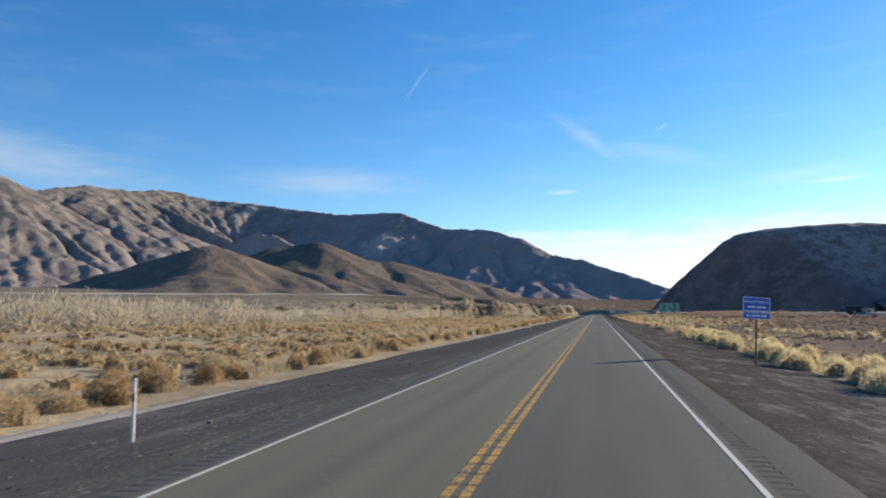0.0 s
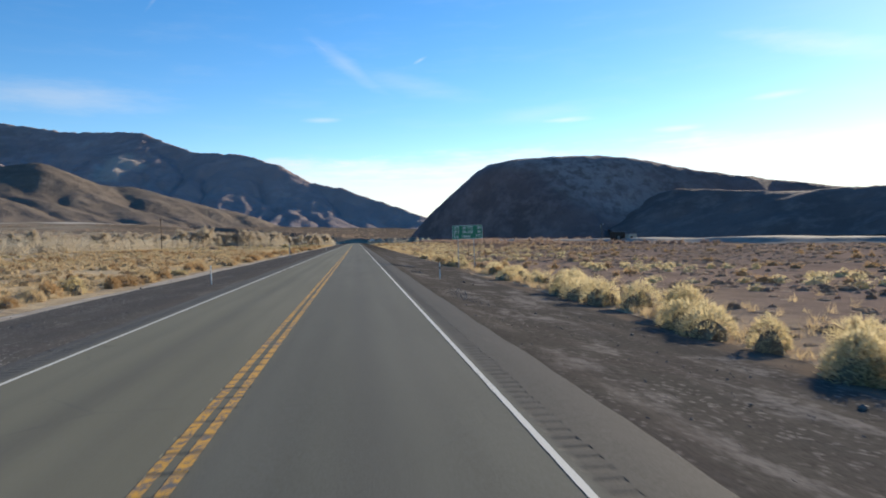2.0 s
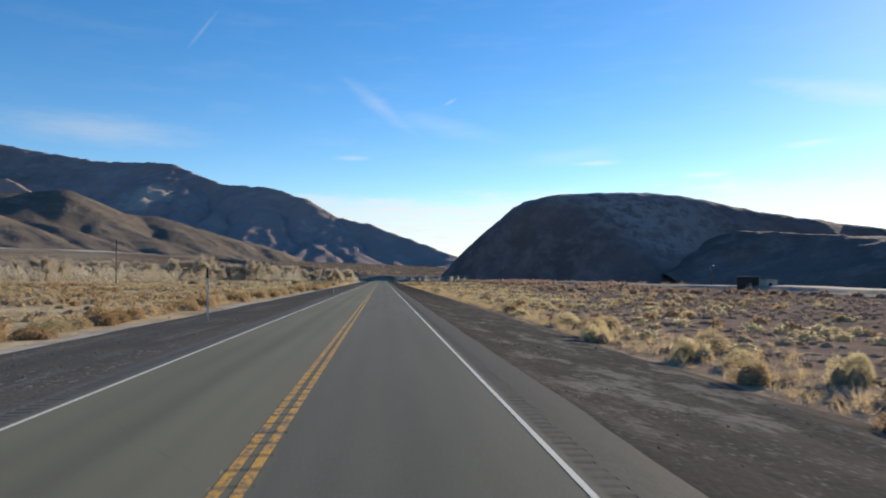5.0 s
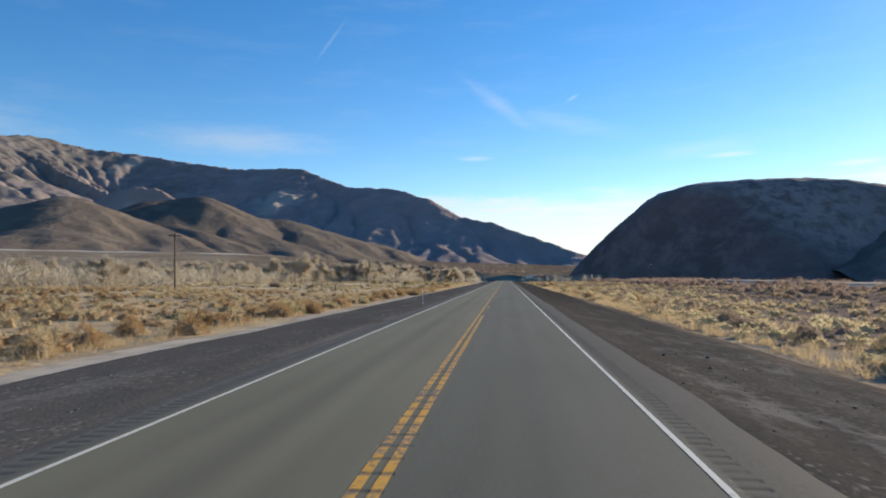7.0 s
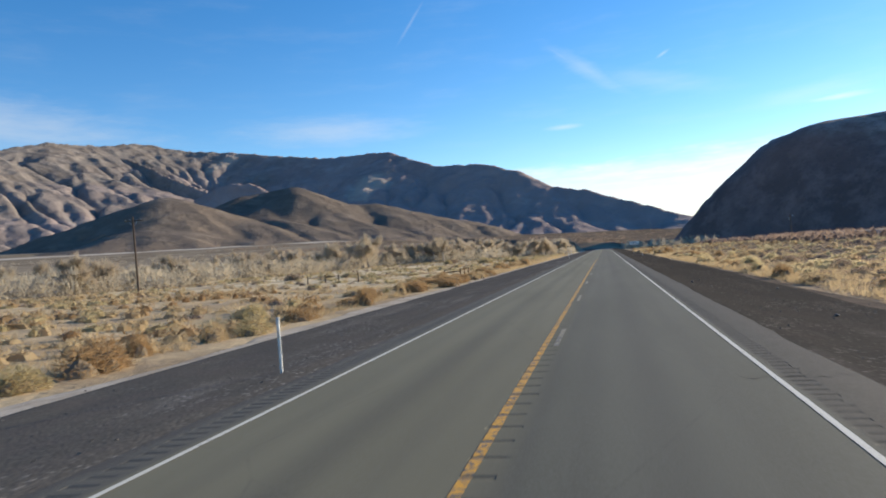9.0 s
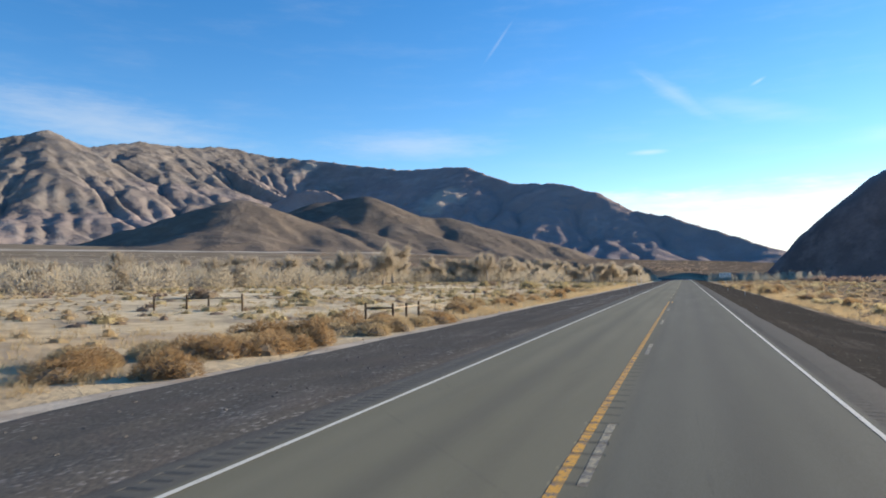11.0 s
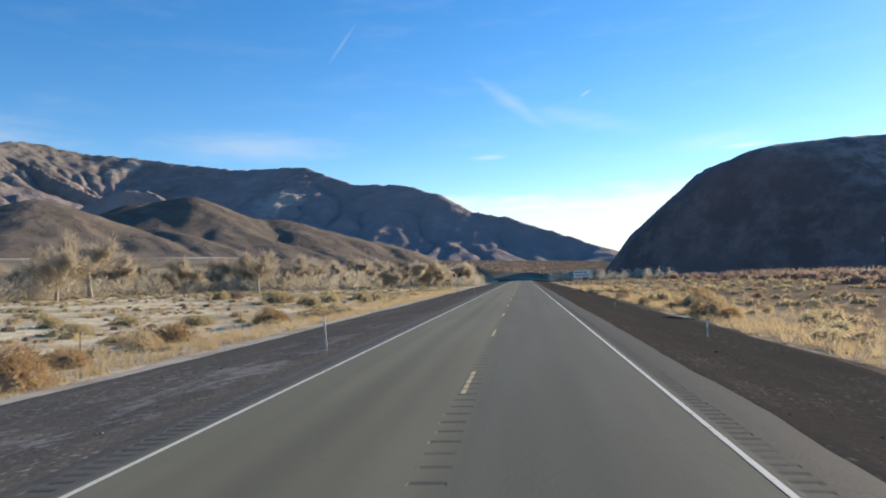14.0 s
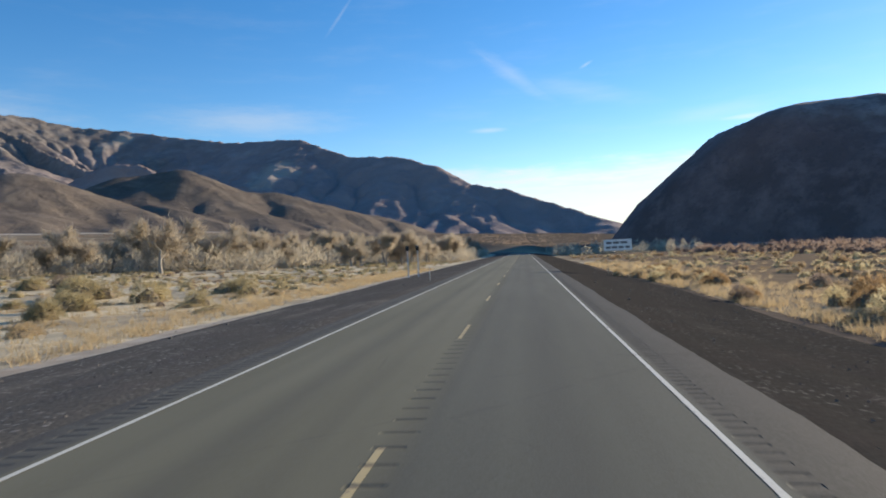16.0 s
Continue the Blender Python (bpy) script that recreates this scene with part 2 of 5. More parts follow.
def asphalt_material():
    m, n, b, pos = material("worn_asphalt", 0.85, 0.12)
    xyz = n.add("ShaderNodeSeparateXYZ", inputs={"Vector": pos})
    x = xyz.outputs[0]
    grain = n.noise(pos, 55.0, 3, 0.7)
    patch = n.noise(n.stretch(pos, (1, 0.10, 1)), 0.55, 6, 0.6)
    old = n.mix(n.smooth(patch, 0.3, 0.7), (0.146, 0.134, 0.087), (0.178, 0.164, 0.108))
    newer = n.mix(n.smooth(patch, 0.3, 0.7), (0.090, 0.088, 0.067), (0.114, 0.111, 0.086))
    col = n.mix(n.smooth(x, 0.25, 0.55), old, newer)
    # shoulder mat outside the edge lines is browner
    col = n.mix(n.smooth(n.math("ABSOLUTE", x), 3.7, 3.85), col, n.mix(n.smooth(x, -1, 1), (0.10, 0.093, 0.076), (0.046, 0.043, 0.038)))
    dust = n.math("ADD", n.math("ABSOLUTE", x), n.math("MULTIPLY", n.math("SUBTRACT", n.noise(pos, 1.3, 6, 0.68), 0.5), 1.1))
    col = n.mix(n.smooth(dust, 4.2, 4.6, 0.0, 0.8), col, (0.060, 0.053, 0.047))
    # oil and tyre darkening along the wheel paths and the middle of each lane

    def band(centre, width, amount):
        d = n.math("ABSOLUTE", n.math("SUBTRACT", n.math("ADD", x, n.math("MULTIPLY", n.math("SUBTRACT", patch, 0.5), 0.35)), centre))
        return n.math("MULTIPLY", n.smooth(d, width, 0.0), amount)
    dark = band(-1.75, 0.55, 0.30)
    for c, wd, a in ((2.0, 0.55, 0.26), (0.30, 0.42, 0.34), (-2.75, 0.35, 0.12), (-0.8, 0.35, 0.12), (1.1, 0.35, 0.12), (2.9, 0.35, 0.12)):
        dark = n.math("MAXIMUM", dark, band(c, wd, a))
    col = n.mix(dark, col, (0.045, 0.043, 0.041))
    # milled grooves are painted darker: dirt plus the shade inside the cuts
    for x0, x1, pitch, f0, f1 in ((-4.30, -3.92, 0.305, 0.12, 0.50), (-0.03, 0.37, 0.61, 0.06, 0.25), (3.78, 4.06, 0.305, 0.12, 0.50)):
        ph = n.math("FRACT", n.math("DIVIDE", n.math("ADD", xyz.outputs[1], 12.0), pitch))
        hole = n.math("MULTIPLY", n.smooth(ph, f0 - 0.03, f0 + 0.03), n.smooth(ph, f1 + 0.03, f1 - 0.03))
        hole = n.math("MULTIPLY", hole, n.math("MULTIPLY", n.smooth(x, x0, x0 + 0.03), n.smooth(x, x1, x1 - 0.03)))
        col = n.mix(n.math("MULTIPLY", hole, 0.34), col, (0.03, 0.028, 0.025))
    # hairline cracks across the mat
    crack = n.add("ShaderNodeTexVoronoi", feature="DISTANCE_TO_EDGE",
                  inputs={"Vector": n.stretch(pos, (0.22, 0.16, 1)), "Scale": 1.0, "Randomness": 1.0})
    wob = n.math("ADD", crack.outputs["Distance"], n.math("MULTIPLY", n.math("SUBTRACT", n.noise(pos, 1.5, 4, 0.6), 0.5), 0.02))
    col = n.mix(n.math("MULTIPLY", n.smooth(wob, 0.003, 0.0), 0.16), col, (0.04, 0.04, 0.04))
    col = n.mix(n.smooth(grain, 0.35, 0.75, 0.0, 0.35), col, (0.20, 0.19, 0.175))
    return finish(m, n, b, col, grain, 0.35, 0.006)


def paint_material(name, colour, wear, grooves=False):
    m, n, b, pos = material(name, 0.7, 0.3)
    a, c = n.noise(pos, 9.0, 6, 0.7), n.noise(pos, 0.6, 4, 0.6)
    col = n.mix(n.smooth(n.math("ADD", a, n.math("MULTIPLY", c, 0.4)), wear + 0.16, wear), colour, (0.12, 0.112, 0.10))
    if grooves:
        # the paint is darker and browner where the milled grooves cross it
        xyz = n.add("ShaderNodeSeparateXYZ", inputs={"Vector": pos})
        ph = n.math("FRACT", n.math("DIVIDE", n.math("ADD", xyz.outputs[1], 12.0), 0.61))
        d = n.math("ABSOLUTE", n.math("SUBTRACT", n.math("ADD", ph, n.math("MULTIPLY", n.math("SUBTRACT", a, 0.5), 0.2)), 0.14))
        col = n.mix(n.math("MULTIPLY", n.smooth(d, 0.16, 0.06), 0.68), col, (0.13, 0.10, 0.065))
    return finish(m, n, b, n.mix(n.smooth(n.noise(pos, 40, 3, 0.6), 0.4, 0.8, 0.0, 0.25), col, (0.14, 0.12, 0.1)), a, 0.15, 0.004)


def rock_material(name, light, mid_col, dark, scale, strata=0.0, pale=0.0, lit_outcrops=(), sunlit_scree=False):
    m, n, b, pos = material(name, 0.95, 0.1)
    warp = n.noise(pos, scale * 0.6, 6, 0.62)
    f = n.noise(pos, scale * 2.5, 8, 0.68)
    col = n.mix(n.smooth(warp, 0.36, 0.62), dark, mid_col)
    col = n.mix(n.smooth(f, 0.45, 0.68), col, light)
    if strata:
        xyz = n.add("ShaderNodeSeparateXYZ", inputs={"Vector": pos})
        lay = n.math("ADD", xyz.outputs[2], n.math("MULTIPLY", warp, 160.0))
        band = n.math("SINE", n.math("MULTIPLY", lay, strata))
        col = n.mix(n.math("MULTIPLY", n.smooth(band, 0.55, 0.95), n.smooth(f, 0.38, 0.6, 0.0, 0.75)), col, light)
    if pale:
        spots = n.noise(n.stretch(pos, (1, 1, 0.35), (0.3, 0.2, 0.4)), scale * 1.3, 6, 0.62)
        col = n.mix(n.math("MULTIPLY", n.smooth(spots, 0.58, 0.68), pale), col, (0.50, 0.46, 0.41))
    if pale:
        xyz = n.add("ShaderNodeSeparateXYZ", inputs={"Vector": pos})
        west = n.math("ADD", xyz.outputs[0], n.math("MULTIPLY", n.math("SUBTRACT", warp, 0.5), 1500))
        west = n.smooth(west, -1100, -1800, 0.0, 0.92)
        col = n.mix(west, col, n.mix(n.smooth(f, 0.4, 0.66), (0.165, 0.142, 0.122), (0.245, 0.215, 0.185)))
    # pale outcrops with their sunlight painted into the colour: centre, half-widths
    for cx, cy, cz, rx, ry, rz in lit_outcrops:
        v = n.add("ShaderNodeVectorMath", operation="SUBTRACT", inputs={0: pos})
        v.inputs[1].default_value = (cx, cy, cz)
        v2 = n.add("ShaderNodeVectorMath", operation="DIVIDE", inputs={0: v.outputs[0]})
        v2.inputs[1].default_value = (rx, ry, rz)
        ln = n.add("ShaderNodeVectorMath", operation="LENGTH", inputs={0: v2.outputs[0]}).outputs["Value"]
        ln = n.math("ADD", ln, n.math("MULTIPLY", n.math("SUBTRACT", f, 0.5), 2.6))
        col = n.mix(n.math("MULTIPLY", n.smooth(ln, 1.1, 0.5), 0.55), col, (0.52, 0.44, 0.35))
    if sunlit_scree:
        # paints grazing sun on the upper eastern face: grey scree over darker varnished rock
        xyz = n.add("ShaderNodeSeparateXYZ", inputs={"Vector": pos})
        e = n.math("ADD", xyz.outputs[2], n.math("MULTIPLY", n.math("SUBTRACT", xyz.outputs[0], 189), 0.8))
        e = n.math("ADD", e, n.math("MULTIPLY", n.math("SUBTRACT", n.noise(pos, 0.018, 6, 0.6), 0.5), 95))
        streak = n.noise(n.stretch(pos, (1, 1, 0.3)), 0.09, 5, 0.65)
        m1 = n.math("MULTIPLY", n.smooth(e, 52, 100), n.smooth(xyz.outputs[0], 440, 265))
        m1 = n.math("MULTIPLY", m1, n.smooth(streak, 0.36, 0.60, 0.2, 1.0))
        col = n.mix(m1, col, (0.30, 0.245, 0.225))
    shrubs = n.noise(pos, 0.35, 3, 0.6)
    col = n.mix(n.smooth(shrubs, 0.55, 0.75, 0.0, 0.4), col, (0.07, 0.06, 0.05))
    rough = n.noise(pos, scale * 9.0, 5, 0.65)
    return finish(m, n, b, col, n.math("ADD", n.math("ADD", f, n.math("MULTIPLY", rough, 0.45)), n.math("MULTIPLY", shrubs, 0.12)), 0.75, 0.06 / scale)


def plant_material(name, a, c, through_light=0.55, rough=0.9):
    """Colour varies from plant to plant and from leaf to leaf."""
    m, n, b, pos = material(name, rough, 0.15)
    ob = n.add("ShaderNodeObjectInfo").outputs["Random"]
    isl = n.add("ShaderNodeNewGeometry").outputs["Random Per Island"]
    patch = n.noise(pos, 0.12, 3, 0.6)
    f = n.math("ADD", n.math("MULTIPLY", isl, 0.55), n.math("ADD", n.math("MULTIPLY", ob, 0.25), n.math("MULTIPLY", n.smooth(patch, 0.35, 0.65), 0.3)))
    col = n.mix(f, a, c)
    finish(m, n, b, col)
    thin = n.add("ShaderNodeBsdfTranslucent", inputs={"Color": col})
    mixed = n.add("ShaderNodeMixShader", inputs={"Fac": through_light})
    out = m.node_tree.nodes["Material Output"]
    m.node_tree.links.new(b.outputs[0], mixed.inputs[1])
    m.node_tree.links.new(thin.outputs[0], mixed.inputs[2])
    m.node_tree.links.new(mixed.outputs[0], out.inputs[0])
    return m


def plain(name, colour, rough=0.6, metal=0.0, spec=0.4, var=0.25, scale=6.0):
    m, n, b, pos = material(name, rough, spec, metal)
    a = n.noise(pos, scale, 6, 0.65)
    dark = tuple(v * (1 - var) for v in colour)
    return finish(m, n, b, n.mix(n.smooth(a, 0.3, 0.72), colour, dark), a, 0.15, 0.004)


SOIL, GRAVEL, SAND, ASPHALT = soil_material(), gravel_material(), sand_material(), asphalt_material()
BROWN_VERGE = sand_material("brown_verge_sand", (0.16, 0.128, 0.10), (0.10, 0.084, 0.07))
WHITE_PAINT = paint_material("white_road_paint", (0.63, 0.60, 0.51), 0.46)
YELLOW_PAINT = paint_material("yellow_road_paint", (0.62, 0.315, 0.035), 0.58, True)
WORN_PAINT = paint_material("worn_pale_yellow_paint", (0.50, 0.385, 0.19), 0.50, True)
FADED_PAINT = paint_material("faded_yellow_paint", (0.36, 0.31, 0.20), 0.62, True)
RANGE_ROCK = rock_material("mountain_rock", (0.34, 0.272, 0.252), (0.30, 0.238, 0.222), (0.25, 0.197, 0.187), 0.0045, 0.0, 0.3,
                           ((-1594, 3250, 505, 45, 600, 80), (-1960, 3080, 500, 40, 600, 70), (-810, 2600, 290, 80, 500, 70), (-2130, 3100, 610, 110, 600, 60)))
FOOT_ROCK = rock_material("foothill_rock", (0.195, 0.155, 0.12), (0.16, 0.126, 0.098), (0.12, 0.096, 0.078), 0.007)
HILL_ROCK = rock_material("dark_volcanic_rock", (0.225, 0.155, 0.145), (0.175, 0.12, 0.113), (0.125, 0.088, 0.083), 0.018, 0.0, 0.0, (), True)
RIDGE_ROCK = rock_material("brown_ridge_rock", (0.235, 0.163, 0.142), (0.185, 0.128, 0.113), (0.135, 0.096, 0.086), 0.02)
STRAW = plant_material("straw_brush", (0.38, 0.28, 0.155), (0.58, 0.455, 0.28))
CREAM = plant_material("cream_rabbitbrush", (0.49, 0.395, 0.215), (0.73, 0.62, 0.385))
RUST = plant_material("rust_brown_brush", (0.27, 0.17, 0.085), (0.47, 0.325, 0.175))
OLIVE = plant_material("olive_sagebrush", (0.33, 0.265, 0.14), (0.57, 0.475, 0.275))
GREY = plant_material("grey_scrub", (0.21, 0.16, 0.12), (0.39, 0.30, 0.23))
TAN = plant_material("pinkish_tan_scrub", (0.30, 0.215, 0.16), (0.50, 0.385, 0.295))
GRASS = plant_material("dry_grass", (0.40, 0.29, 0.155), (0.60, 0.465, 0.28))
RED = plant_material("reddish_tamarisk", (0.22, 0.155, 0.12), (0.37, 0.275, 0.21))
STEM = plant_material("woody_stems", (0.20, 0.155, 0.105), (0.34, 0.27, 0.185), 0.3)
BARK = plant_material("pale_cottonwood_bark", (0.20, 0.17, 0.14), (0.34, 0.30, 0.245), 0.0)
TWIG = plant_material("bare_beige_twigs", (0.33, 0.275, 0.205), (0.55, 0.47, 0.36))
WILLOW = plant_material("pale_willow_twigs", (0.33, 0.285, 0.21), (0.54, 0.47, 0.36))
STEEL = plain("galvanised_steel", (0.46, 0.46, 0.45), 0.5, 0.7)
ALU = plain("bare_aluminium_back", (0.50, 0.50, 0.49), 0.45, 0.6)
RUSTY = plain("rusty_steel", (0.17, 0.11, 0.075), 0.8, 0.2)
POST_WHITE = plain("white_marker_plastic", (0.70, 0.69, 0.66), 0.6)
REFLECT = plain("white_reflector", (0.85, 0.84, 0.80), 0.25)
BLACK = plain("black_plastic", (0.02, 0.02, 0.022), 0.5)
SIGN_GREEN = plain("green_sign_sheeting", (0.016, 0.19, 0.105), 0.45, 0.0, 0.5, 0.15, 2.0)
SIGN_BLUE = plain("blue_sign_sheeting", (0.035, 0.11, 0.50), 0.45, 0.0, 0.5, 0.15, 2.0)
SIGN_WHITE = plain("white_sign_sheeting", (0.78, 0.77, 0.74), 0.5, 0.0, 0.4, 0.1, 2.0)
LETTER = plain("white_letter_sheeting", (0.82, 0.83, 0.82), 0.4, 0.0, 0.4, 0.06)
INK = plain("faded_dark_lettering", (0.16, 0.15, 0.15), 0.6)
WOOD = plain("weathered_wood", (0.125, 0.085, 0.055), 0.9, 0.0, 0.2, 0.45, 9.0)
PALE_WOOD = plain("sun_bleached_rail", (0.44, 0.355, 0.25), 0.9, 0.0, 0.2, 0.35, 9.0)
POLE_WOOD = plain("creosoted_pole", (0.105, 0.075, 0.055), 0.9, 0.0, 0.2, 0.4, 3.0)
CERAMIC = plain("grey_insulator", (0.5, 0.5, 0.5), 0.3)
PALE_WALL = plain("pale_block_wall", (0.44, 0.40, 0.34), 0.9, 0.0, 0.2, 0.25, 0.8)
DARK_WALL = plain("dark_board_wall", (0.05, 0.045, 0.042), 0.9, 0.0, 0.2, 0.4, 0.8)
TIN = plain("dull_tin_roof", (0.25, 0.24, 0.23), 0.6, 0.4)
BANK = plain("pale_graded_gravel", (0.30, 0.265, 0.225), 0.95, 0.0, 0.1, 0.35, 0.25)
TAR = plain("dark_crack_filler", (0.022, 0.021, 0.02), 0.8, 0.0, 0.2)
ROCK = plain("roadside_stone", (0.19, 0.168, 0.15), 0.9, 0.0, 0.2, 0.4, 7.0)


# ----------------------------------------------------------------- helpers
def mesh(name, verts, faces, mat, smooth=False):
    me = bpy.data.meshes.new(name)
    me.from_pydata([tuple(v) for v in verts], [], [tuple(f) for f in faces])
    me.materials.append(mat)
    if smooth:
        me.polygons.foreach_set("use_smooth", [True] * len(me.polygons))
    me.update()
    return me


def tri_mesh(name, V, mat):
    """A mesh of loose triangles from an array of shape (n, 3, 3)."""
    V = np.asarray(V, dtype=np.float32)
    k = len(V)
    me = bpy.data.meshes.new(name)
    me.vertices.add(3 * k)
    me.vertices.foreach_set("co", V.reshape(-1))
    me.loops.add(3 * k)
    me.loops.foreach_set("vertex_index", np.arange(3 * k, dtype=np.int32))
    me.polygons.add(k)
    me.polygons.foreach_set("loop_start", np.arange(0, 3 * k, 3, dtype=np.int32))
    me.update(calc_edges=True)
    me.materials.append(mat)
    return me


def grid_mesh(name, X, Y, Z, mat, smooth=True):
    """A sheet from three arrays of shape (rows, columns)."""
    r, c = X.shape
    V = np.stack([X, Y, Z], -1).reshape(-1, 3).astype(np.float32)
    i = np.arange(r * c).reshape(r, c)
    Q = np.stack([i[:-1, :-1], i[:-1, 1:], i[1:, 1:], i[1:, :-1]], -1).reshape(-1, 4).astype(np.int32)
    me = bpy.data.meshes.new(name)
    me.vertices.add(len(V))
    me.vertices.foreach_set("co", V.reshape(-1))
    me.loops.add(4 * len(Q))
    me.loops.foreach_set("vertex_index", Q.reshape(-1))
    me.polygons.add(len(Q))
    me.polygons.foreach_set("loop_start", np.arange(0, 4 * len(Q), 4, dtype=np.int32))
    me.polygons.foreach_set("use_smooth", np.full(len(Q), smooth))
    me.update(calc_edges=True)
    me.materials.append(mat)
    return me


def part(name, data, material_, parent, label=""):
    """One mesh object under a thing or a part; data is a bmesh or a mesh."""
    if isinstance(data, bmesh.types.BMesh):
        me = bpy.data.meshes.new(name)
        data.to_mesh(me)
        data.free()
        me.materials.append(material_)
    else:
        me = data
    ob = new(name, me)
    ob.parent = parent
    return tagged(ob, label)


def box(cx, cy, cz, sx, sy, sz, bevel=0.0, bm=None):
    bm = bm or bmesh.new()
    r = bmesh.ops.create_cube(bm, size=1.0, matrix=Matrix.LocRotScale((cx, cy, cz), None, (sx, sy, sz)))
    if bevel:
        es = {e for v in r["verts"] for e in v.link_edges}
        bmesh.ops.bevel(bm, geom=list(es), offset=bevel, segments=1, affect="EDGES")
    return bm


def rod(x, y, z0, z1, r0, r1=None, seg=10, bm=None):
    bm = bm or bmesh.new()
    bmesh.ops.create_cone(bm, cap_ends=True, segments=seg, radius1=r0, radius2=r0 if r1 is None else r1, depth=z1 - z0,
                          matrix=Matrix.Translation((x, y, (z0 + z1) / 2)))
    return bm


def lattice(ix, iy, seed):
    h = (ix.astype(np.int64) * 374761393 + iy.astype(np.int64) * 668265263 + seed * 974634777) & 0x7FFFFFFF
    h = ((h ^ (h >> 13)) * 1274126177) & 0x7FFFFFFF
    return ((h ^ (h >> 16)) & 0xFFFF) / 65535.0


def vnoise(x, y, seed=0):
    x, y = np.asarray(x, float), np.asarray(y, float)
    ix, iy = np.floor(x), np.floor(y)
    fx, fy = x - ix, y - iy
    fx, fy = fx * fx * fx * (fx * (fx * 6 - 15) + 10), fy * fy * fy * (fy * (fy * 6 - 15) + 10)
    a, b = lattice(ix, iy, seed), lattice(ix + 1, iy, seed)
    c, d = lattice(ix, iy + 1, seed), lattice(ix + 1, iy + 1, seed)
    return a + (b - a) * fx + (c - a) * fy + (a - b - c + d) * fx * fy


def fbm(x, y, octaves=5, seed=0, gain=0.5):
    s, a, t = 0.0, 1.0, 0.0
    for k in range(octaves):
        s = s + a * vnoise(x * 2 ** k + 17.3 * k, y * 2 ** k - 9.1 * k, seed + k)
        t += a
        a *= gain
    return s / t


def ridged(x, y, octaves=5, seed=0, gain=0.5):
    s, a, t = 0.0, 1.0, 0.0
    for k in range(octaves):
        s = s + a * (1 - np.abs(2 * vnoise(x * 2 ** k + 31.7 * k, y * 2 ** k + 11.9 * k, seed + k) - 1))
        t += a
        a *= gain
    return s / t


def sstep(v, a, b):
    t = np.clip((v - a) / (b - a), 0, 1)
    return t * t * (3 - 2 * t)


# ------------------------------------------------------------------ ground
def road_x(y):
    """The road runs straight and bends left far ahead."""
    d = np.maximum(np.asarray(y, float) - 640.0, 0)
    return -d * d / 2400.0


def road_z(x):
    """Crown and shoulders of the carriageway, from its middle."""
    a = np.abs(x)
    return -0.008 * a - 0.02 * np.maximum(a - 3.7, 0)


def ground_z(x, y):
    x, y = np.asarray(x, float), np.asarray(y, float)
    xr = x - road_x(y)
    bumps = (fbm(x * 0.11, y * 0.11, 4, 3) - 0.5) * 0.55 + (fbm(x * 0.02, y * 0.02, 3, 8) - 0.5) * 1.0
    right = np.interp(xr, [4.75, 5.3, 6.5, 9.0, 11.5, 25, 60, 84, 106, 132, 220, 600, 1500], [-0.07, -0.2, -0.38, -0.70, -0.95, -1.1, -1.5, -1.7, -2.2, -6.0, -7.2, -7.0, -3.0])
    left = np.interp(-xr, [4.6, 6.0, 9.0, 12, 20, 45, 62, 90, 150, 260], [-0.055, -0.12, -0.28, -0.42, -0.5, 0.2, 0.9, 1.5, 2.4, 5.0])
    z = np.where(xr > 0, right, left)
    wild = sstep(np.abs(xr), 11, 22)
    z = z + bumps * (0.06 + 0.94 * wild) * sstep(np.abs(xr), 5.0, 9.0)
    d = -0.75 * x + 0.5 * (y - 266.0)
    fan = np.maximum(d - 330.0, 0)
    z = z + np.minimum(fan * 0.078, 86) * sstep(np.abs(xr), 12, 90)
    return z


def stretch_lines(dense0, dense1, step, far0, far1, growth=1.09):
    mid = list(np.arange(dense0, dense1 + 1e-6, step))
    a, s = [], step
    v = dense0
    while v > far0:
        s *= growth
        v -= s
        a.append(v)
    b, s = [], step
    v = dense1
    while v < far1:
        s *= growth
        v += s
        b.append(v)
    return np.array(a[::-1] + mid + b)


def build_ground():
    xs = stretch_lines(-26, 26, 0.8, -4600, 4600, 1.065)
    ys = stretch_lines(-10, 420, 2.4, -600, 5200, 1.03)
    X, Y = np.meshgrid(xs, ys)
    X = X + road_x(np.minimum(Y, 1200)) * np.exp(-(X / 120) ** 4)
    Z = ground_z(X, Y)
    xr = X - road_x(Y)
    Z = Z - 0.22 * (1 - sstep(np.abs(xr), 4.6, 6.4)) - 0.075 * (1 - sstep(np.abs(xr), 11.4, 13.4))
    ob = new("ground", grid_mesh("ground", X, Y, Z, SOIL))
    tagged(ob, "tan desert soil with pale sandy patches and fine stones", "ground", kind="structure")


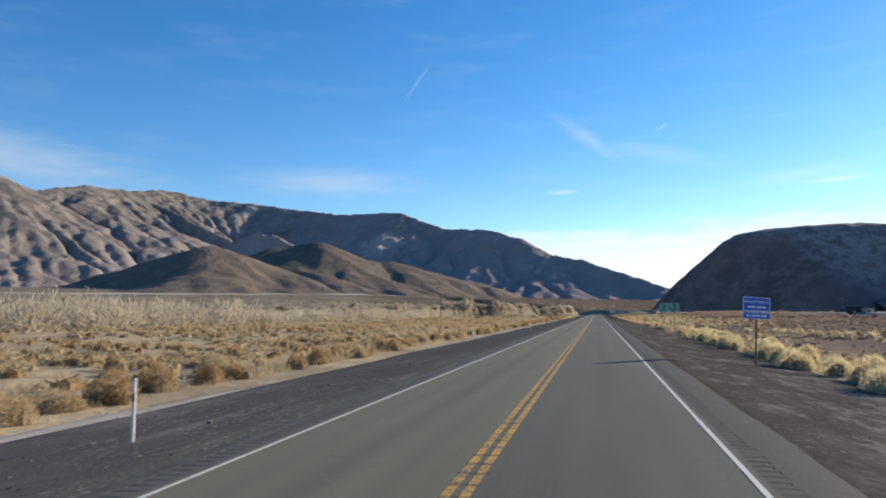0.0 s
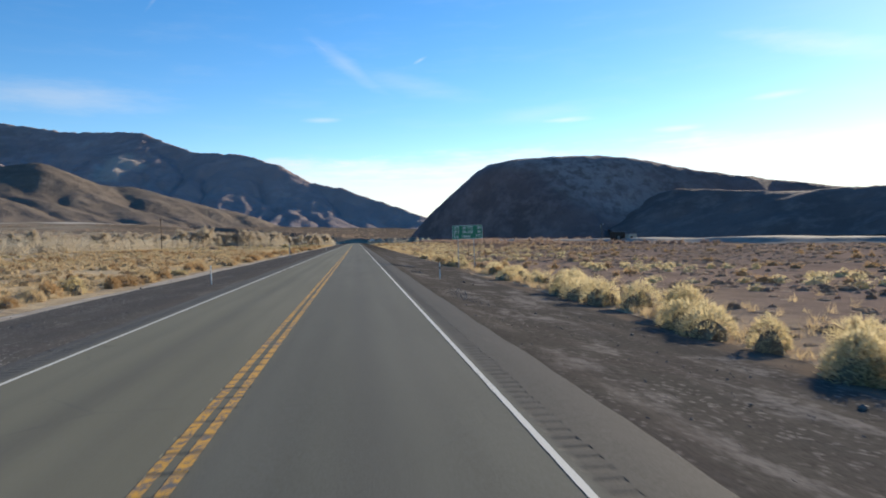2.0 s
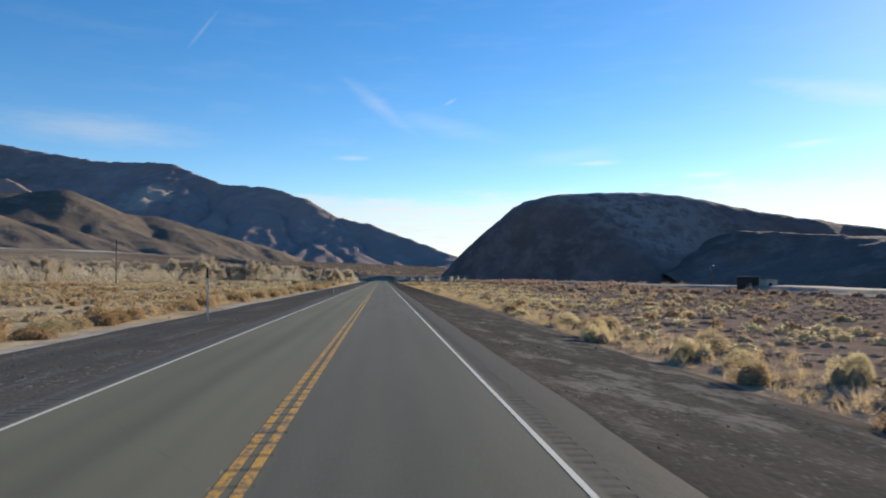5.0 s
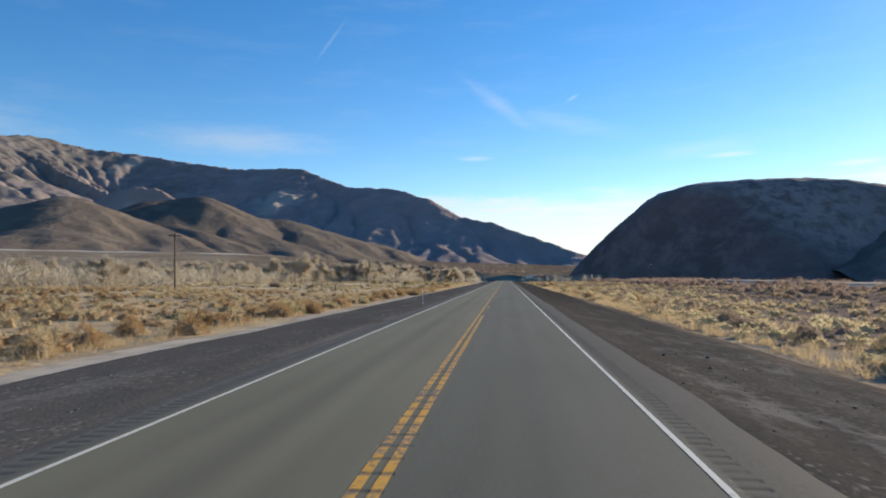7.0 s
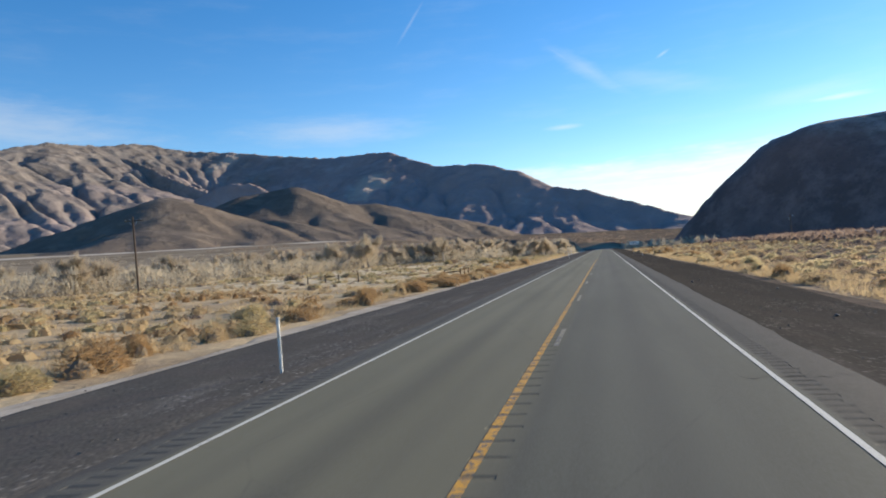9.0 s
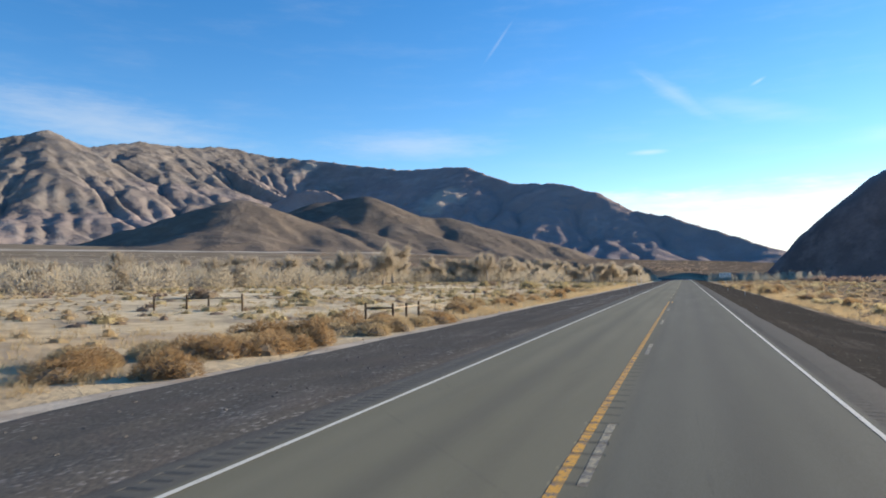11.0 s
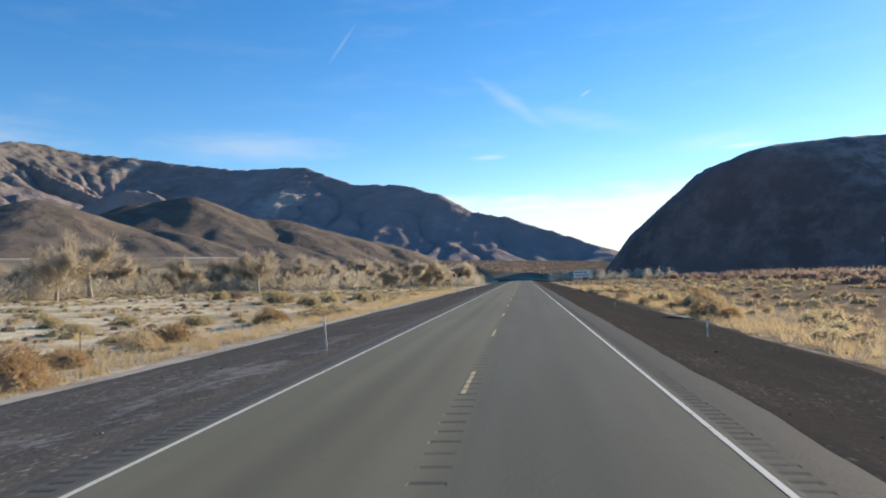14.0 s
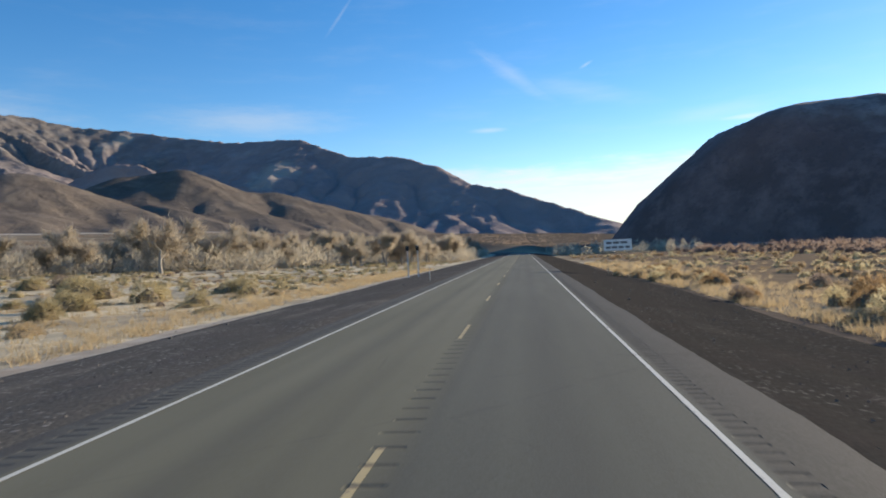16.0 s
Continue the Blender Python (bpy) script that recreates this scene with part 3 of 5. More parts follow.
def strip(name, inner, outer, mat, label, ys, ragged=0.5, cols=10, lift=0.006, seed=1, category="shoulder"):
    """A strip of verge from inner to outer (signed distances from the road's middle), with an uneven outer edge."""
    t = np.linspace(0, 1, cols)
    edge = outer + np.sign(outer) * ragged * 2 * ((fbm(ys * 0.05, ys * 0 + seed, 5, seed, 0.6) - 0.5) * 1.6)
    X = inner + (edge - inner)[:, None] * t[None, :] + 0 * ys[:, None]
    Y = np.repeat(ys[:, None], cols, 1)
    off = road_x(Y)
    rough = (fbm(X * 1.1 + 40, Y * 0.9, 4, seed + 5) - 0.5) * (0.07 if category == "shoulder" else 0.015) * np.sin(np.pi * t)[None, :] ** 0.5
    ruts = (fbm(X * 1.6, Y * 0.06, 3, seed + 9) - 0.5) * 0.05 * np.sin(np.pi * t)[None, :]
    Z = ground_z(X + off, Y) + lift + rough + ruts
    Z = np.where(np.abs(X) < 4.75, np.minimum(Z, road_z(X) - 0.03), Z)
    Z[:, -1] -= 0.06
    ob = new(name, grid_mesh(name, X + off, Y, Z, mat))
    return tagged(ob, label, category, kind="structure")


def road_rows():
    rows = []
    y = -12.0
    while y < 410.0:
        rows += [y, y + 0.05, y + 0.12, y + 0.17]
        y += 0.305
    y = rows[-1]
    while y < 900:
        y += 4.0
        rows.append(y)
    return np.array(rows)


GROOVES = ((-4.30, -3.92), (-0.03, 0.37), (3.78, 4.06))


def surface_z(X, Y):
    """Asphalt height with the milled rumble grooves."""
    Z = road_z(X)
    ph = np.mod(Y + 12.0, 0.305)
    cut = np.where(Y < 410, sstep(ph, 0.0, 0.045) * (1 - sstep(ph, 0.125, 0.165)), 0)
    nth = np.floor((Y + 12.0) / 0.305)
    cut = cut * (0.55 + 0.6 * vnoise(nth * 0.71, nth * 0 + 3.0, 55))
    for a, b in GROOVES:
        deep = np.where(np.mod(nth, 2) < 0.5, 1.0, 0.0) if abs(a) < 1 else 1.0
        Z = Z - 0.007 * deep * cut * ((X > a + 0.004) & (X < b - 0.004))
    return Z


def build_road():
    ys = road_rows()
    xs = [-4.62, -4.59, -4.31, -4.29, -3.93, -3.91, -2.6, -0.9, -0.04, -0.02, 0.17, 0.36, 0.38,
          1.5, 2.7, 3.77, 3.79, 4.05, 4.07, 4.73, 4.76]
    X, Y = np.meshgrid(np.array(xs), ys)
    wav = (fbm(Y * 0.22, Y * 0, 5, 21, 0.6) - 0.5) * 0.2
    Z = surface_z(X, Y)
    which = np.floor((ys + 12.0) / 0.305)
    for k in (2, 3, 4, 5, 8, 9, 11, 12, 15, 16, 17, 18):
        X[:, k] += np.where(ys < 410, (vnoise(which * 0.83, which * 0 + k // 2, 71) - 0.5) * 0.09, 0)
    for k, s in ((0, -1), (1, -1), (-2, 1), (-1, 1)):
        X[:, k] += s * wav[:, k]
        Z[:, k] -= 0.03 * (k in (0, -1))
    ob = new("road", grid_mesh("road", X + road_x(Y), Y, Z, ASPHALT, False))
    tagged(ob, "two-lane grey asphalt highway with milled rumble grooves", "road", kind="structure")


def line(name, x, width, y0, y1, mat, label, lift=0.004):
    ys = road_rows()
    ys = np.concatenate([[y0], ys[(ys > y0) & (ys < y1)], [y1]])
    X = np.repeat(np.linspace(x - width / 2, x + width / 2, 3)[None, :], len(ys), 0)
    ragged = (vnoise(ys * 4.0, ys * 0, 33) - 0.5) * 0.005
    X = X + ragged[:, None] * np.array([-1, 0, 1])[None, :]
    Y = np.repeat(ys[:, None], 3, 1)
    Z = surface_z(X, Y) + lift
    ob = new(name, grid_mesh(name, X + road_x(Y), Y, Z, mat, False))
    return tagged(ob, label, "road marking", kind="structure")


def build_markings():
    line("edge_line_left", -3.65, 0.09, -12, 900, WHITE_PAINT, "solid white edge line on grey asphalt")
    line("edge_line_right", 3.65, 0.078, -12, 900, WHITE_PAINT, "solid white edge line beside a rumble strip")
    line("centre_line_left", 0.06, 0.125, -12, 302.4, YELLOW_PAINT, "solid yellow centre line over rumble grooves")
    line("centre_line_right", 0.285, 0.125, -12, 193.0, YELLOW_PAINT, "solid yellow centre line over rumble grooves")
    y = 202.2
    while y < 300:
        line("centre_dash", 0.305, 0.11, y, y + 3.1, YELLOW_PAINT if y < 205 or y > 295 else FADED_PAINT, "worn broken yellow centre line dash")
        y += 12.19
    y = 311.0
    while y < 620:
        line("centre_dash", 0.09, 0.09, y, y + 3.05, WORN_PAINT, "worn broken yellow centre line dash")
        y += 12.0


def crack(x0, x1, y, seed):
    """A thin dark crack across the asphalt."""
    t = np.linspace(0, 1, 26)
    X = x0 + (x1 - x0) * t
    Yc = y + (fbm(t * 9 + seed, t * 0, 3, seed) - 0.5) * 0.5
    wide = 0.006 + 0.016 * vnoise(t * 11, t * 0, seed + 5)
    G = np.stack([X, X], 0), np.stack([Yc - wide, Yc + wide], 0)
    ob = new("road_crack", grid_mesh("road_crack", G[0], G[1], surface_z(G[0], G[1]) + 0.004, TAR))
    tagged(ob, "thin dark crack across the asphalt shoulder", "crack", kind="structure")


build_ground()
for k, (x0, x1, y) in enumerate(((3.2, 4.7, 210.2), (3.8, 4.7, 80.0), (0.6, 4.7, 139.0), (3.7, 4.7, 47.5), (3.4, 4.7, 286.0), (-4.6, -3.2, 60.0), (-4.6, -0.4, 233.0),
                                  (-4.6, -3.5, 312.0), (3.5, 4.7, 338.0), (3.3, 4.7, 368.0), (-4.6, -3.4, 352.0), (3.6, 4.7, 176.0))):
    crack(x0, x1, y, 300 + 7 * k)
YS = stretch_lines(-12, 480, 0.7, -13, 900, 1.05)
strip("shoulder_left", -4.2, -10.9, GRAVEL, "dark gravel road shoulder with tyre marks", YS, 0.45, 18, 0.012, 4)
strip("shoulder_right", 4.3, 10.6, GRAVEL, "dark gravel road shoulder with pale scraped patches", YS, 0.5, 18, 0.012, 9)
strip("verge_left", -10.6, -12.2, SAND, "pale sandy verge beside the gravel shoulder", YS, 1.9, 7, -0.035, 14, "verge")
strip("verge_right", 9.9, 11.4, BROWN_VERGE, "brown sandy verge under the roadside brush", YS, 0.9, 7, -0.035, 17, "verge")
build_road()
build_markings()


def build_side_bank():
    """A low graded bank that carries a track, parallel to the road on its right."""
    ys = stretch_lines(90, 560, 4.0, 20, 800, 1.08)
    prof_x = np.array([-9, -5.5, -4.6, -3, 0, 3, 4.6, 5.5, 9.0])
    prof_z = np.array([-0.25, 0.55, 0.95, 1.05, 1.0, 1.05, 0.95, 0.6, -0.25])
    Y = np.repeat(ys[:, None], 9, 1)
    X = 97 + prof_x[None, :] + (fbm(Y * 0.01, Y * 0, 3, 5) - 0.5) * 10 + (fbm(Y * 0.2, prof_x[None, :] * 0.3 + 0 * Y, 3, 6) - 0.5) * 1.2
    Z = ground_z(X, Y) * 0 - 1.75 + prof_z[None, :] * (0.75 + 0.6 * vnoise(Y * 0.03, Y * 0, 2)) + (fbm(X * 0.4, Y * 0.4, 3, 7) - 0.5) * 0.25
    ob = new("track_bank", grid_mesh("track_bank", X, Y, Z, BANK))
    tagged(ob, "low pale gravel bank carrying a dirt track", "embankment", kind="structure")


build_side_bank()


# --------------------------------------------------------------- mountains
def crest_field(X, Y, line_, width, power, spur, spur_len, seed, gap=105.0, cut=0.46):
    """Height under a crest that follows a polyline of (x, y, height), with spurs running down from it."""
    P = np.array(line_, float)
    best, near = np.full(X.shape, -1e9), np.zeros(X.shape)
    run = 0.0
    for a, b in zip(P[:-1], P[1:]):
        d = b[:2] - a[:2]
        L = np.hypot(*d)
        t = np.clip(((X - a[0]) * d[0] + (Y - a[1]) * d[1]) / (L * L), 0, 1)
        dist = np.hypot(X - a[0] - t * d[0], Y - a[1] - t * d[1])
        s = (run + t * L) / spur_len
        side = np.sign((X - a[0]) * d[1] - (Y - a[1]) * d[0])
        warp = ridged(s + 0.5 * side + 0.15 * dist / spur_len, dist / (spur_len * 4.5), 4, seed, 0.55)
        c = a[2] + (b[2] - a[2]) * t
        w = width * np.clip(c / P[:, 2].max(), 0.2, 1.0) * (1 - spur * 0.5 + spur * warp)
        q = np.clip(1 - dist / w, 0, 1) ** power
        h = c * q - 0.25 * np.maximum(dist - w, 0)
        gully = ridged((run + t * L) / gap + 0.7 * side + 0.25 * fbm(X / 300, Y / 300, 3, seed + 3), dist / (gap * 7), 4, seed + 40, 0.6)
        h = h - c * cut * (1 - gully) * 4 * q * (1 - q)
        near = np.where(h > best, q, near)
        best = np.maximum(best, h)
        run += L
    return best, near


def heightfield(name, x0, x1, y0, y1, step, height, mat, label, category):
    xs, ys = np.arange(x0, x1 + step, step), np.arange(y0, y1 + step, step)
    X, Y = np.meshgrid(xs, ys)
    Z = height(X, Y)
    ob = new(name, grid_mesh(name, X, Y, Z, mat, True))
    return tagged(ob, label, category, kind="structure")


def polar(rows, oy=266.0):
    """Crest points from bearing, distance and elevation seen from a point on the road."""
    return [(r * math.sin(radians(a)), oy + r * math.cos(radians(a)), 2 + r * math.tan(radians(e))) for a, r, e in rows]


CREST_ROWS = ((-66, 2700, 10.2), (-58, 2750, 10.4), (-52.0, 2800, 10.5), (-48.8, 2850, 11.35), (-46.6, 2950, 10.4), (-42.8, 3060, 11.0),
              (-39.6, 3200, 10.75), (-36.6, 3330, 10.85), (-33.2, 3330, 10.25), (-29.1, 3250, 9.9), (-25.5, 3130, 9.5), (-22.0, 3000, 9.2),
              (-18.5, 2880, 9.4), (-17.0, 2800, 9.4), (-13.6, 2620, 8.0), (-9.3, 2450, 7.75), (-6.5, 2350, 7.0), (-3.5, 2230, 5.35),
              (-0.8, 2150, 4.85), (3.0, 2030, 3.35), (6.0, 1950, 2.2), (9.0, 1850, 0.7))
MAIN_CREST = polar(CREST_ROWS)
# spurs that come down from the crest towards the valley
FRONT_RIDGES = (polar(((-44.0, 3000, 10.4), (-46.5, 2600, 8.8), (-50.0, 2250, 6.8), (-53.0, 1950, 4.4))),
                polar(((-40.0, 3150, 10.3), (-41.0, 2700, 8.6), (-43.0, 2300, 6.2), (-44.0, 2000, 4.2))),
                polar(((-38.5, 3200, 10.3), (-35.0, 2900, 8.9), (-32.0, 2650, 7.2))),
                polar(((-33.0, 2450, 6.6), (-31.2, 2420, 7.65), (-28.8, 2400, 7.7), (-26.5, 2350, 6.6))))


FOOT_RIDGES = (polar(((-43.5, 1600, 4.1), (-40.0, 1600, 6.0), (-36.7, 1600, 6.85), (-33.7, 1620, 5.6), (-31.0, 1600, 3.8))),
               polar(((-36.7, 1600, 6.4), (-37.6, 1350, 4.6), (-38.0, 1150, 3.0))),
               polar(((-33.0, 1900, 5.3), (-29.2, 1880, 6.5), (-25.8, 1850, 7.05), (-23.3, 1820, 5.7), (-20.0, 1800, 3.6))),
               polar(((-27.0, 1820, 6.3), (-28.2, 1550, 4.6), (-28.5, 1300, 2.9))),
               polar(((-22.5, 1850, 4.7), (-19.3, 1800, 5.2), (-15.9, 1780, 4.2), (-12.2, 1740, 2.9))),
               polar(((-18.0, 1780, 4.6), (-18.5, 1550, 3.3), (-18.5, 1350, 2.2))))


def merge(X, Y, base, ridges, width, power, spur, spur_len, seed):
    h, q = base
    for k, rdg in enumerate(ridges):
        h2, q2 = crest_field(X, Y, rdg, width, power, spur, spur_len, seed + k)
        q = np.where(h2 > h, q2, q)
        h = np.maximum(h, h2)
    return h, q


def erode(H, step, rounds, strength, creep, seed, floor):
    """Running water cuts gullies into a grid of heights and soil creep rounds them off."""
    H = H + (fbm(np.arange(H.shape[1])[None, :] / 5.0 + 0 * H, np.arange(H.shape[0])[:, None] / 5.0 + 0 * H, 3, seed) - 0.5) * 0.9 * step
    flow = np.ones(H.shape)
    dirs = [(0, 1, 1), (0, -1, 1), (1, 0, 1), (-1, 0, 1), (1, 1, 1.414), (1, -1, 1.414), (-1, 1, 1.414), (-1, -1, 1.414)]
    
    def sh(A, dy, dx):
        return np.roll(A, (-dy, -dx), (0, 1))

    for k in range(rounds):
        drop = [np.maximum(H - sh(H, dy, dx), 0) / (d * step) for dy, dx, d in dirs]
        share = [s ** 1.6 for s in drop]
        total = sum(share) + 1e-9
        share = [s / total for s in share]
        for _ in range(6):
            flow = 1.0 + sum(sh(f * flow, -dy, -dx) for f, (dy, dx, d) in zip(share, dirs))
        slope = np.max(drop, 0)
        low = np.minimum.reduce([sh(H, dy, dx) for dy, dx, d in dirs])
        cut = np.minimum(strength * np.sqrt(np.minimum(flow, 900)) * slope, 0.45 * np.maximum(H - low, 0))
        H = np.where(H > floor, H - cut, H)
        H = np.maximum(H, low)
        lap = sh(H, 0, 1) + sh(H, 0, -1) + sh(H, 1, 0) + sh(H, -1, 0) - 4 * H
        H = H + creep * lap
    return H


def range_height(X, Y):
    wx, wy = (fbm(X / 420, Y / 420, 3, 7) - 0.5) * 160, (fbm(X / 420, Y / 420, 3, 9) - 0.5) * 160
    base = crest_field(X + wx * 0.25, Y + wy * 0.25, MAIN_CREST, 1750, 1.38, 0.22, 300, 11, 105.0, 0.06)
    h, q = merge(X + wx * 0.3, Y + wy * 0.3, base, FRONT_RIDGES, 560, 1.1, 0.4, 190, 31)
    mag = np.clip(h, 0, 260) / 260 * (1 - 0.9 * q ** 2)
    west = sstep(-X, 1150, 1900)
    h = h + mag * (ridged((X + wx) / 260, (Y + wy) / 260, 4, 51, 0.55) - 0.62) * (56 + 16 * west)
    top = h.copy()
    h = erode(h, 10.0, 24, 0.26, 0.012, 61, 5.0)
    # the gullies are cut only so deep
    h = h + (top - h) * (0.35 - 0.10 * west)
    # hard rock along the crest resists the cutting
    h = h + (top - h) * 0.8 * q ** 6
    rough = (fbm(X / 26, Y / 26, 3, 63, 0.6) - 0.5) * 8 + (ridged(X / 64, Y / 64, 4, 67, 0.55) - 0.63) * 9
    return h - 4 + np.clip(h, 0, 100) / 100 * rough * (0.9 + 0.7 * west)


def slopes(X, Y, line_, grade, round_):
    """A hill with even slopes on both sides of a rounded crest that follows a polyline."""
    P = np.array(line_, float)
    best = np.full(X.shape, -60.0)
    for a, b in zip(P[:-1], P[1:]):
        d = b[:2] - a[:2]
        t = np.clip(((X - a[0]) * d[0] + (Y - a[1]) * d[1]) / (d @ d), 0, 1)
        dist = np.hypot(X - a[0] - t * d[0], Y - a[1] - t * d[1])
        best = np.maximum(best, a[2] + (b[2] - a[2]) * t - grade * (np.hypot(dist, round_) - round_))
    return np.maximum(best, -60)


def foot_height(X, Y):
    wx, wy = (fbm(X / 260, Y / 260, 3, 75) - 0.5) * 110, (fbm(X / 260, Y / 260, 3, 77) - 0.5) * 110
    h = np.full(X.shape, -40.0)
    for k, rdg in enumerate(FOOT_RIDGES):
        h2 = slopes(X + wx, Y + wy, rdg, (0.46, 0.30)[k % 2], 45)
        h = np.maximum(h, h2) + 6 * np.exp(-np.abs(h - h2) / 9)
    top = h.copy()
    h = erode(h, 9.0, 22, 0.26, 0.03, 83, 3.0)
    h = 0.45 * top + 0.55 * h
    return h - 3 + np.clip(h, 0, 60) / 60 * ((fbm(X / 30, Y / 30, 3, 91) - 0.5) * 4 + (ridged(X / 110, Y / 110, 4, 93, 0.55) - 0.63) * 8)


heightfield("mountain_range", -3500, 560, 900, 3750, 10.0, range_height, RANGE_ROCK,
            "rugged bare brown mountain range with pale rock bands", "mountain")
heightfield("foothills", -1750, 300, 900, 2500, 9.0, foot_height, FOOT_ROCK,
            "smooth dark brown foothills below the range", "hill")


# the hill's outline across the view: sideways distance and height
HILL_SIDE = (30, 66, 80, 100, 120, 140, 160, 180, 200, 220, 260, 310, 340, 360, 380, 400, 430, 490, 560, 640, 780, 920, 1180, 1540, 1900)
HILL_TOP = (-22, -3, 13, 33, 51, 66, 80, 88, 91, 93, 94, 92, 88, 83, 77, 72, 66, 57, 47, 38, 30, 20, 0, -10, -20)


def hill_height(X, Y):
    """A long blunt ridge that runs away from the road and ends in a steep face towards it."""
    side = X - 0.11 * (Y - 900) + (fbm(X / 90, Y / 90, 3, 101) - 0.5) * 10
    # the ridge climbs as it runs back
    top = np.minimum(np.interp(side, HILL_SIDE, HILL_TOP) * (1 + 0.00105 * np.clip(Y - 880, 0, 230)), 0.83 * (side - 51))
    mid = np.interp(side, (60, 190, 420, 640, 900, 1200, 1600), (910, 840, 840, 835, 780, 700, 640))
    reach = np.interp(side, (60, 190, 235, 300, 420, 640, 900), (50, 95, 130, 118, 125, 105, 100))
    reach = reach + (ridged(side / 70, Y / 400, 3, 107, 0.5) - 0.6) * 34
    face = 108 * (Y - (mid - reach)) / reach
    back = (mid + np.interp(side, (220, 330, 420, 700), (520, 470, 330, 120)) - Y) * 0.7
    h = top
    for lim in (face, back):
        d = np.abs(h - lim)
        h = np.minimum(h, lim) - 7 * np.exp(-d / 12)
    mag = np.clip(h, 0, 40) / 40
    crest = sstep(h / np.maximum(top, 5), 0.55, 1.0)
    return h + mag * ((1 - 0.8 * crest) * (ridged(X / 60, Y / 60, 4, 121, 0.5) - 0.64) * 11 + (ridged(X / 22, Y / 22, 3, 127, 0.5) - 0.62) * 3.0 + (fbm(X / 8, Y / 8, 3, 131) - 0.5) * 1.8)


heightfield("volcanic_hill", 30, 1250, 500, 1480, 6.0, hill_height, HILL_ROCK,
            "dark rounded volcanic hill with sunlit grey painted on its upper face", "hill")


def brown_ridge_height(X, Y):
    """A lower brown ridge that comes forward beside the dark hill."""
    line_ = ((340, 760, 44), (372, 668, 36), (402, 612, 31), (430, 572, 30), (458, 524, 30), (484, 480, 29), (524, 400, 27), (560, 250, 27), (600, 60, 24))
    wx = (fbm(X / 70, Y / 70, 3, 141) - 0.5) * 34
    h = slopes(X + wx, Y + wx * 0.5, line_, 0.46, 14)
    mag = np.clip(h, 0, 20) / 20
    return np.maximum(h, -8) + mag * ((ridged(X / 48, Y / 48, 4, 143, 0.55) - 0.63) * 6 + (fbm(X / 9, Y / 9, 3, 145) - 0.5) * 1.4)


heightfield("brown_ridge", 250, 720, 0, 860, 5.0, brown_ridge_height, RIDGE_ROCK,
            "low brown rocky ridge beside the dark hill", "hill")


# -------------------------------------------------------------- vegetation
RNG = np.random.default_rng(7)


def tuft_tris(count, rx, rz, size, lean=0.5, flat=0.25, rng=None):
    """Loose slender triangles that fill a half dome, pointing outwards."""
    rng = rng or RNG
    th, u = rng.uniform(0, 2 * np.pi, count), rng.uniform(0.0, 1.0, count)
    ph = np.arccos(1 - u * 0.98)
    rad = rng.uniform(0.72, 1.0, count) ** 0.6 * (0.82 + 0.3 * vnoise(np.cos(th) * 1.7 + 5, np.sin(th) * 1.7 + ph * 1.5, int(rng.integers(99))))
    d = np.stack([np.cos(th) * np.sin(ph), np.sin(th) * np.sin(ph), np.cos(ph)], 1)
    p = d * rad[:, None] * np.array([rx, rx, rz]) + np.array([0, 0, rz * 0.06])
    axis = d + rng.normal(0, lean, (count, 3)) + np.array([0, 0, 0.35])
    axis /= np.linalg.norm(axis, axis=1)[:, None]
    side = np.cross(axis, rng.normal(0, 1, (count, 3)))
    side /= np.linalg.norm(side, axis=1)[:, None] + 1e-9
    L = size * rng.uniform(0.6, 1.4, count)[:, None]
    w = L * flat
    a = p - axis * L * 0.5
    return np.stack([a - side * w, a + side * w, p + axis * L * 0.6], 1)


def core_tris(rx, rz, seed, seg=8, rings=3):
    """A rough inner dome of crossing stems."""
    rng = np.random.default_rng(seed)
    ring = []
    for j in range(rings + 1):
        ph = (np.pi / 2) * j / rings
        r = rx * np.cos(ph) * 0.78
        ring.append([np.array([r * np.cos(t) * rng.uniform(0.75, 1.1), r * np.sin(t) * rng.uniform(0.75, 1.1),
                               rz * 0.78 * np.sin(ph) * rng.uniform(0.8, 1.05)]) for t in np.arange(seg) * 2 * np.pi / seg])
    out = []
    for j in range(rings):
        for i in range(seg):
            a, b, c, d = ring[j][i], ring[j][(i + 1) % seg], ring[j + 1][(i + 1) % seg], ring[j + 1][i]
            out += [(a, b, c), (a, c, d)]
    return np.array(out)


def bush_templates(kind, count, n_far):
    made = []
    for k in range(count):
        rng = np.random.default_rng(100 * kind + k)
        fol = tuft_tris(n_far, 0.5, 0.62, 0.17, 0.55, 0.13, rng)
        made.append((core_tris(0.46, 0.58, 500 * kind + k, 6, 2), fol))
    return made


NEAR_BUSH = {}
GROUPS = {"straw": (STRAW, "straw-coloured dry desert bush on sandy soil", 1), "cream": (CREAM, "rounded cream rabbitbrush at the gravel's edge", 2),
          "rust": (RUST, "rust-brown dry bush beside the road", 3), "olive": (OLIVE, "low olive-yellow sagebrush on pale sand", 4),
          "grey": (GREY, "low grey-brown scrub bush on bare soil", 5), "tan": (TAN, "low pinkish-tan scrub on bare brown soil", 7), "red": (RED, "reddish leafless tamarisk shrub in a thicket", 6)}


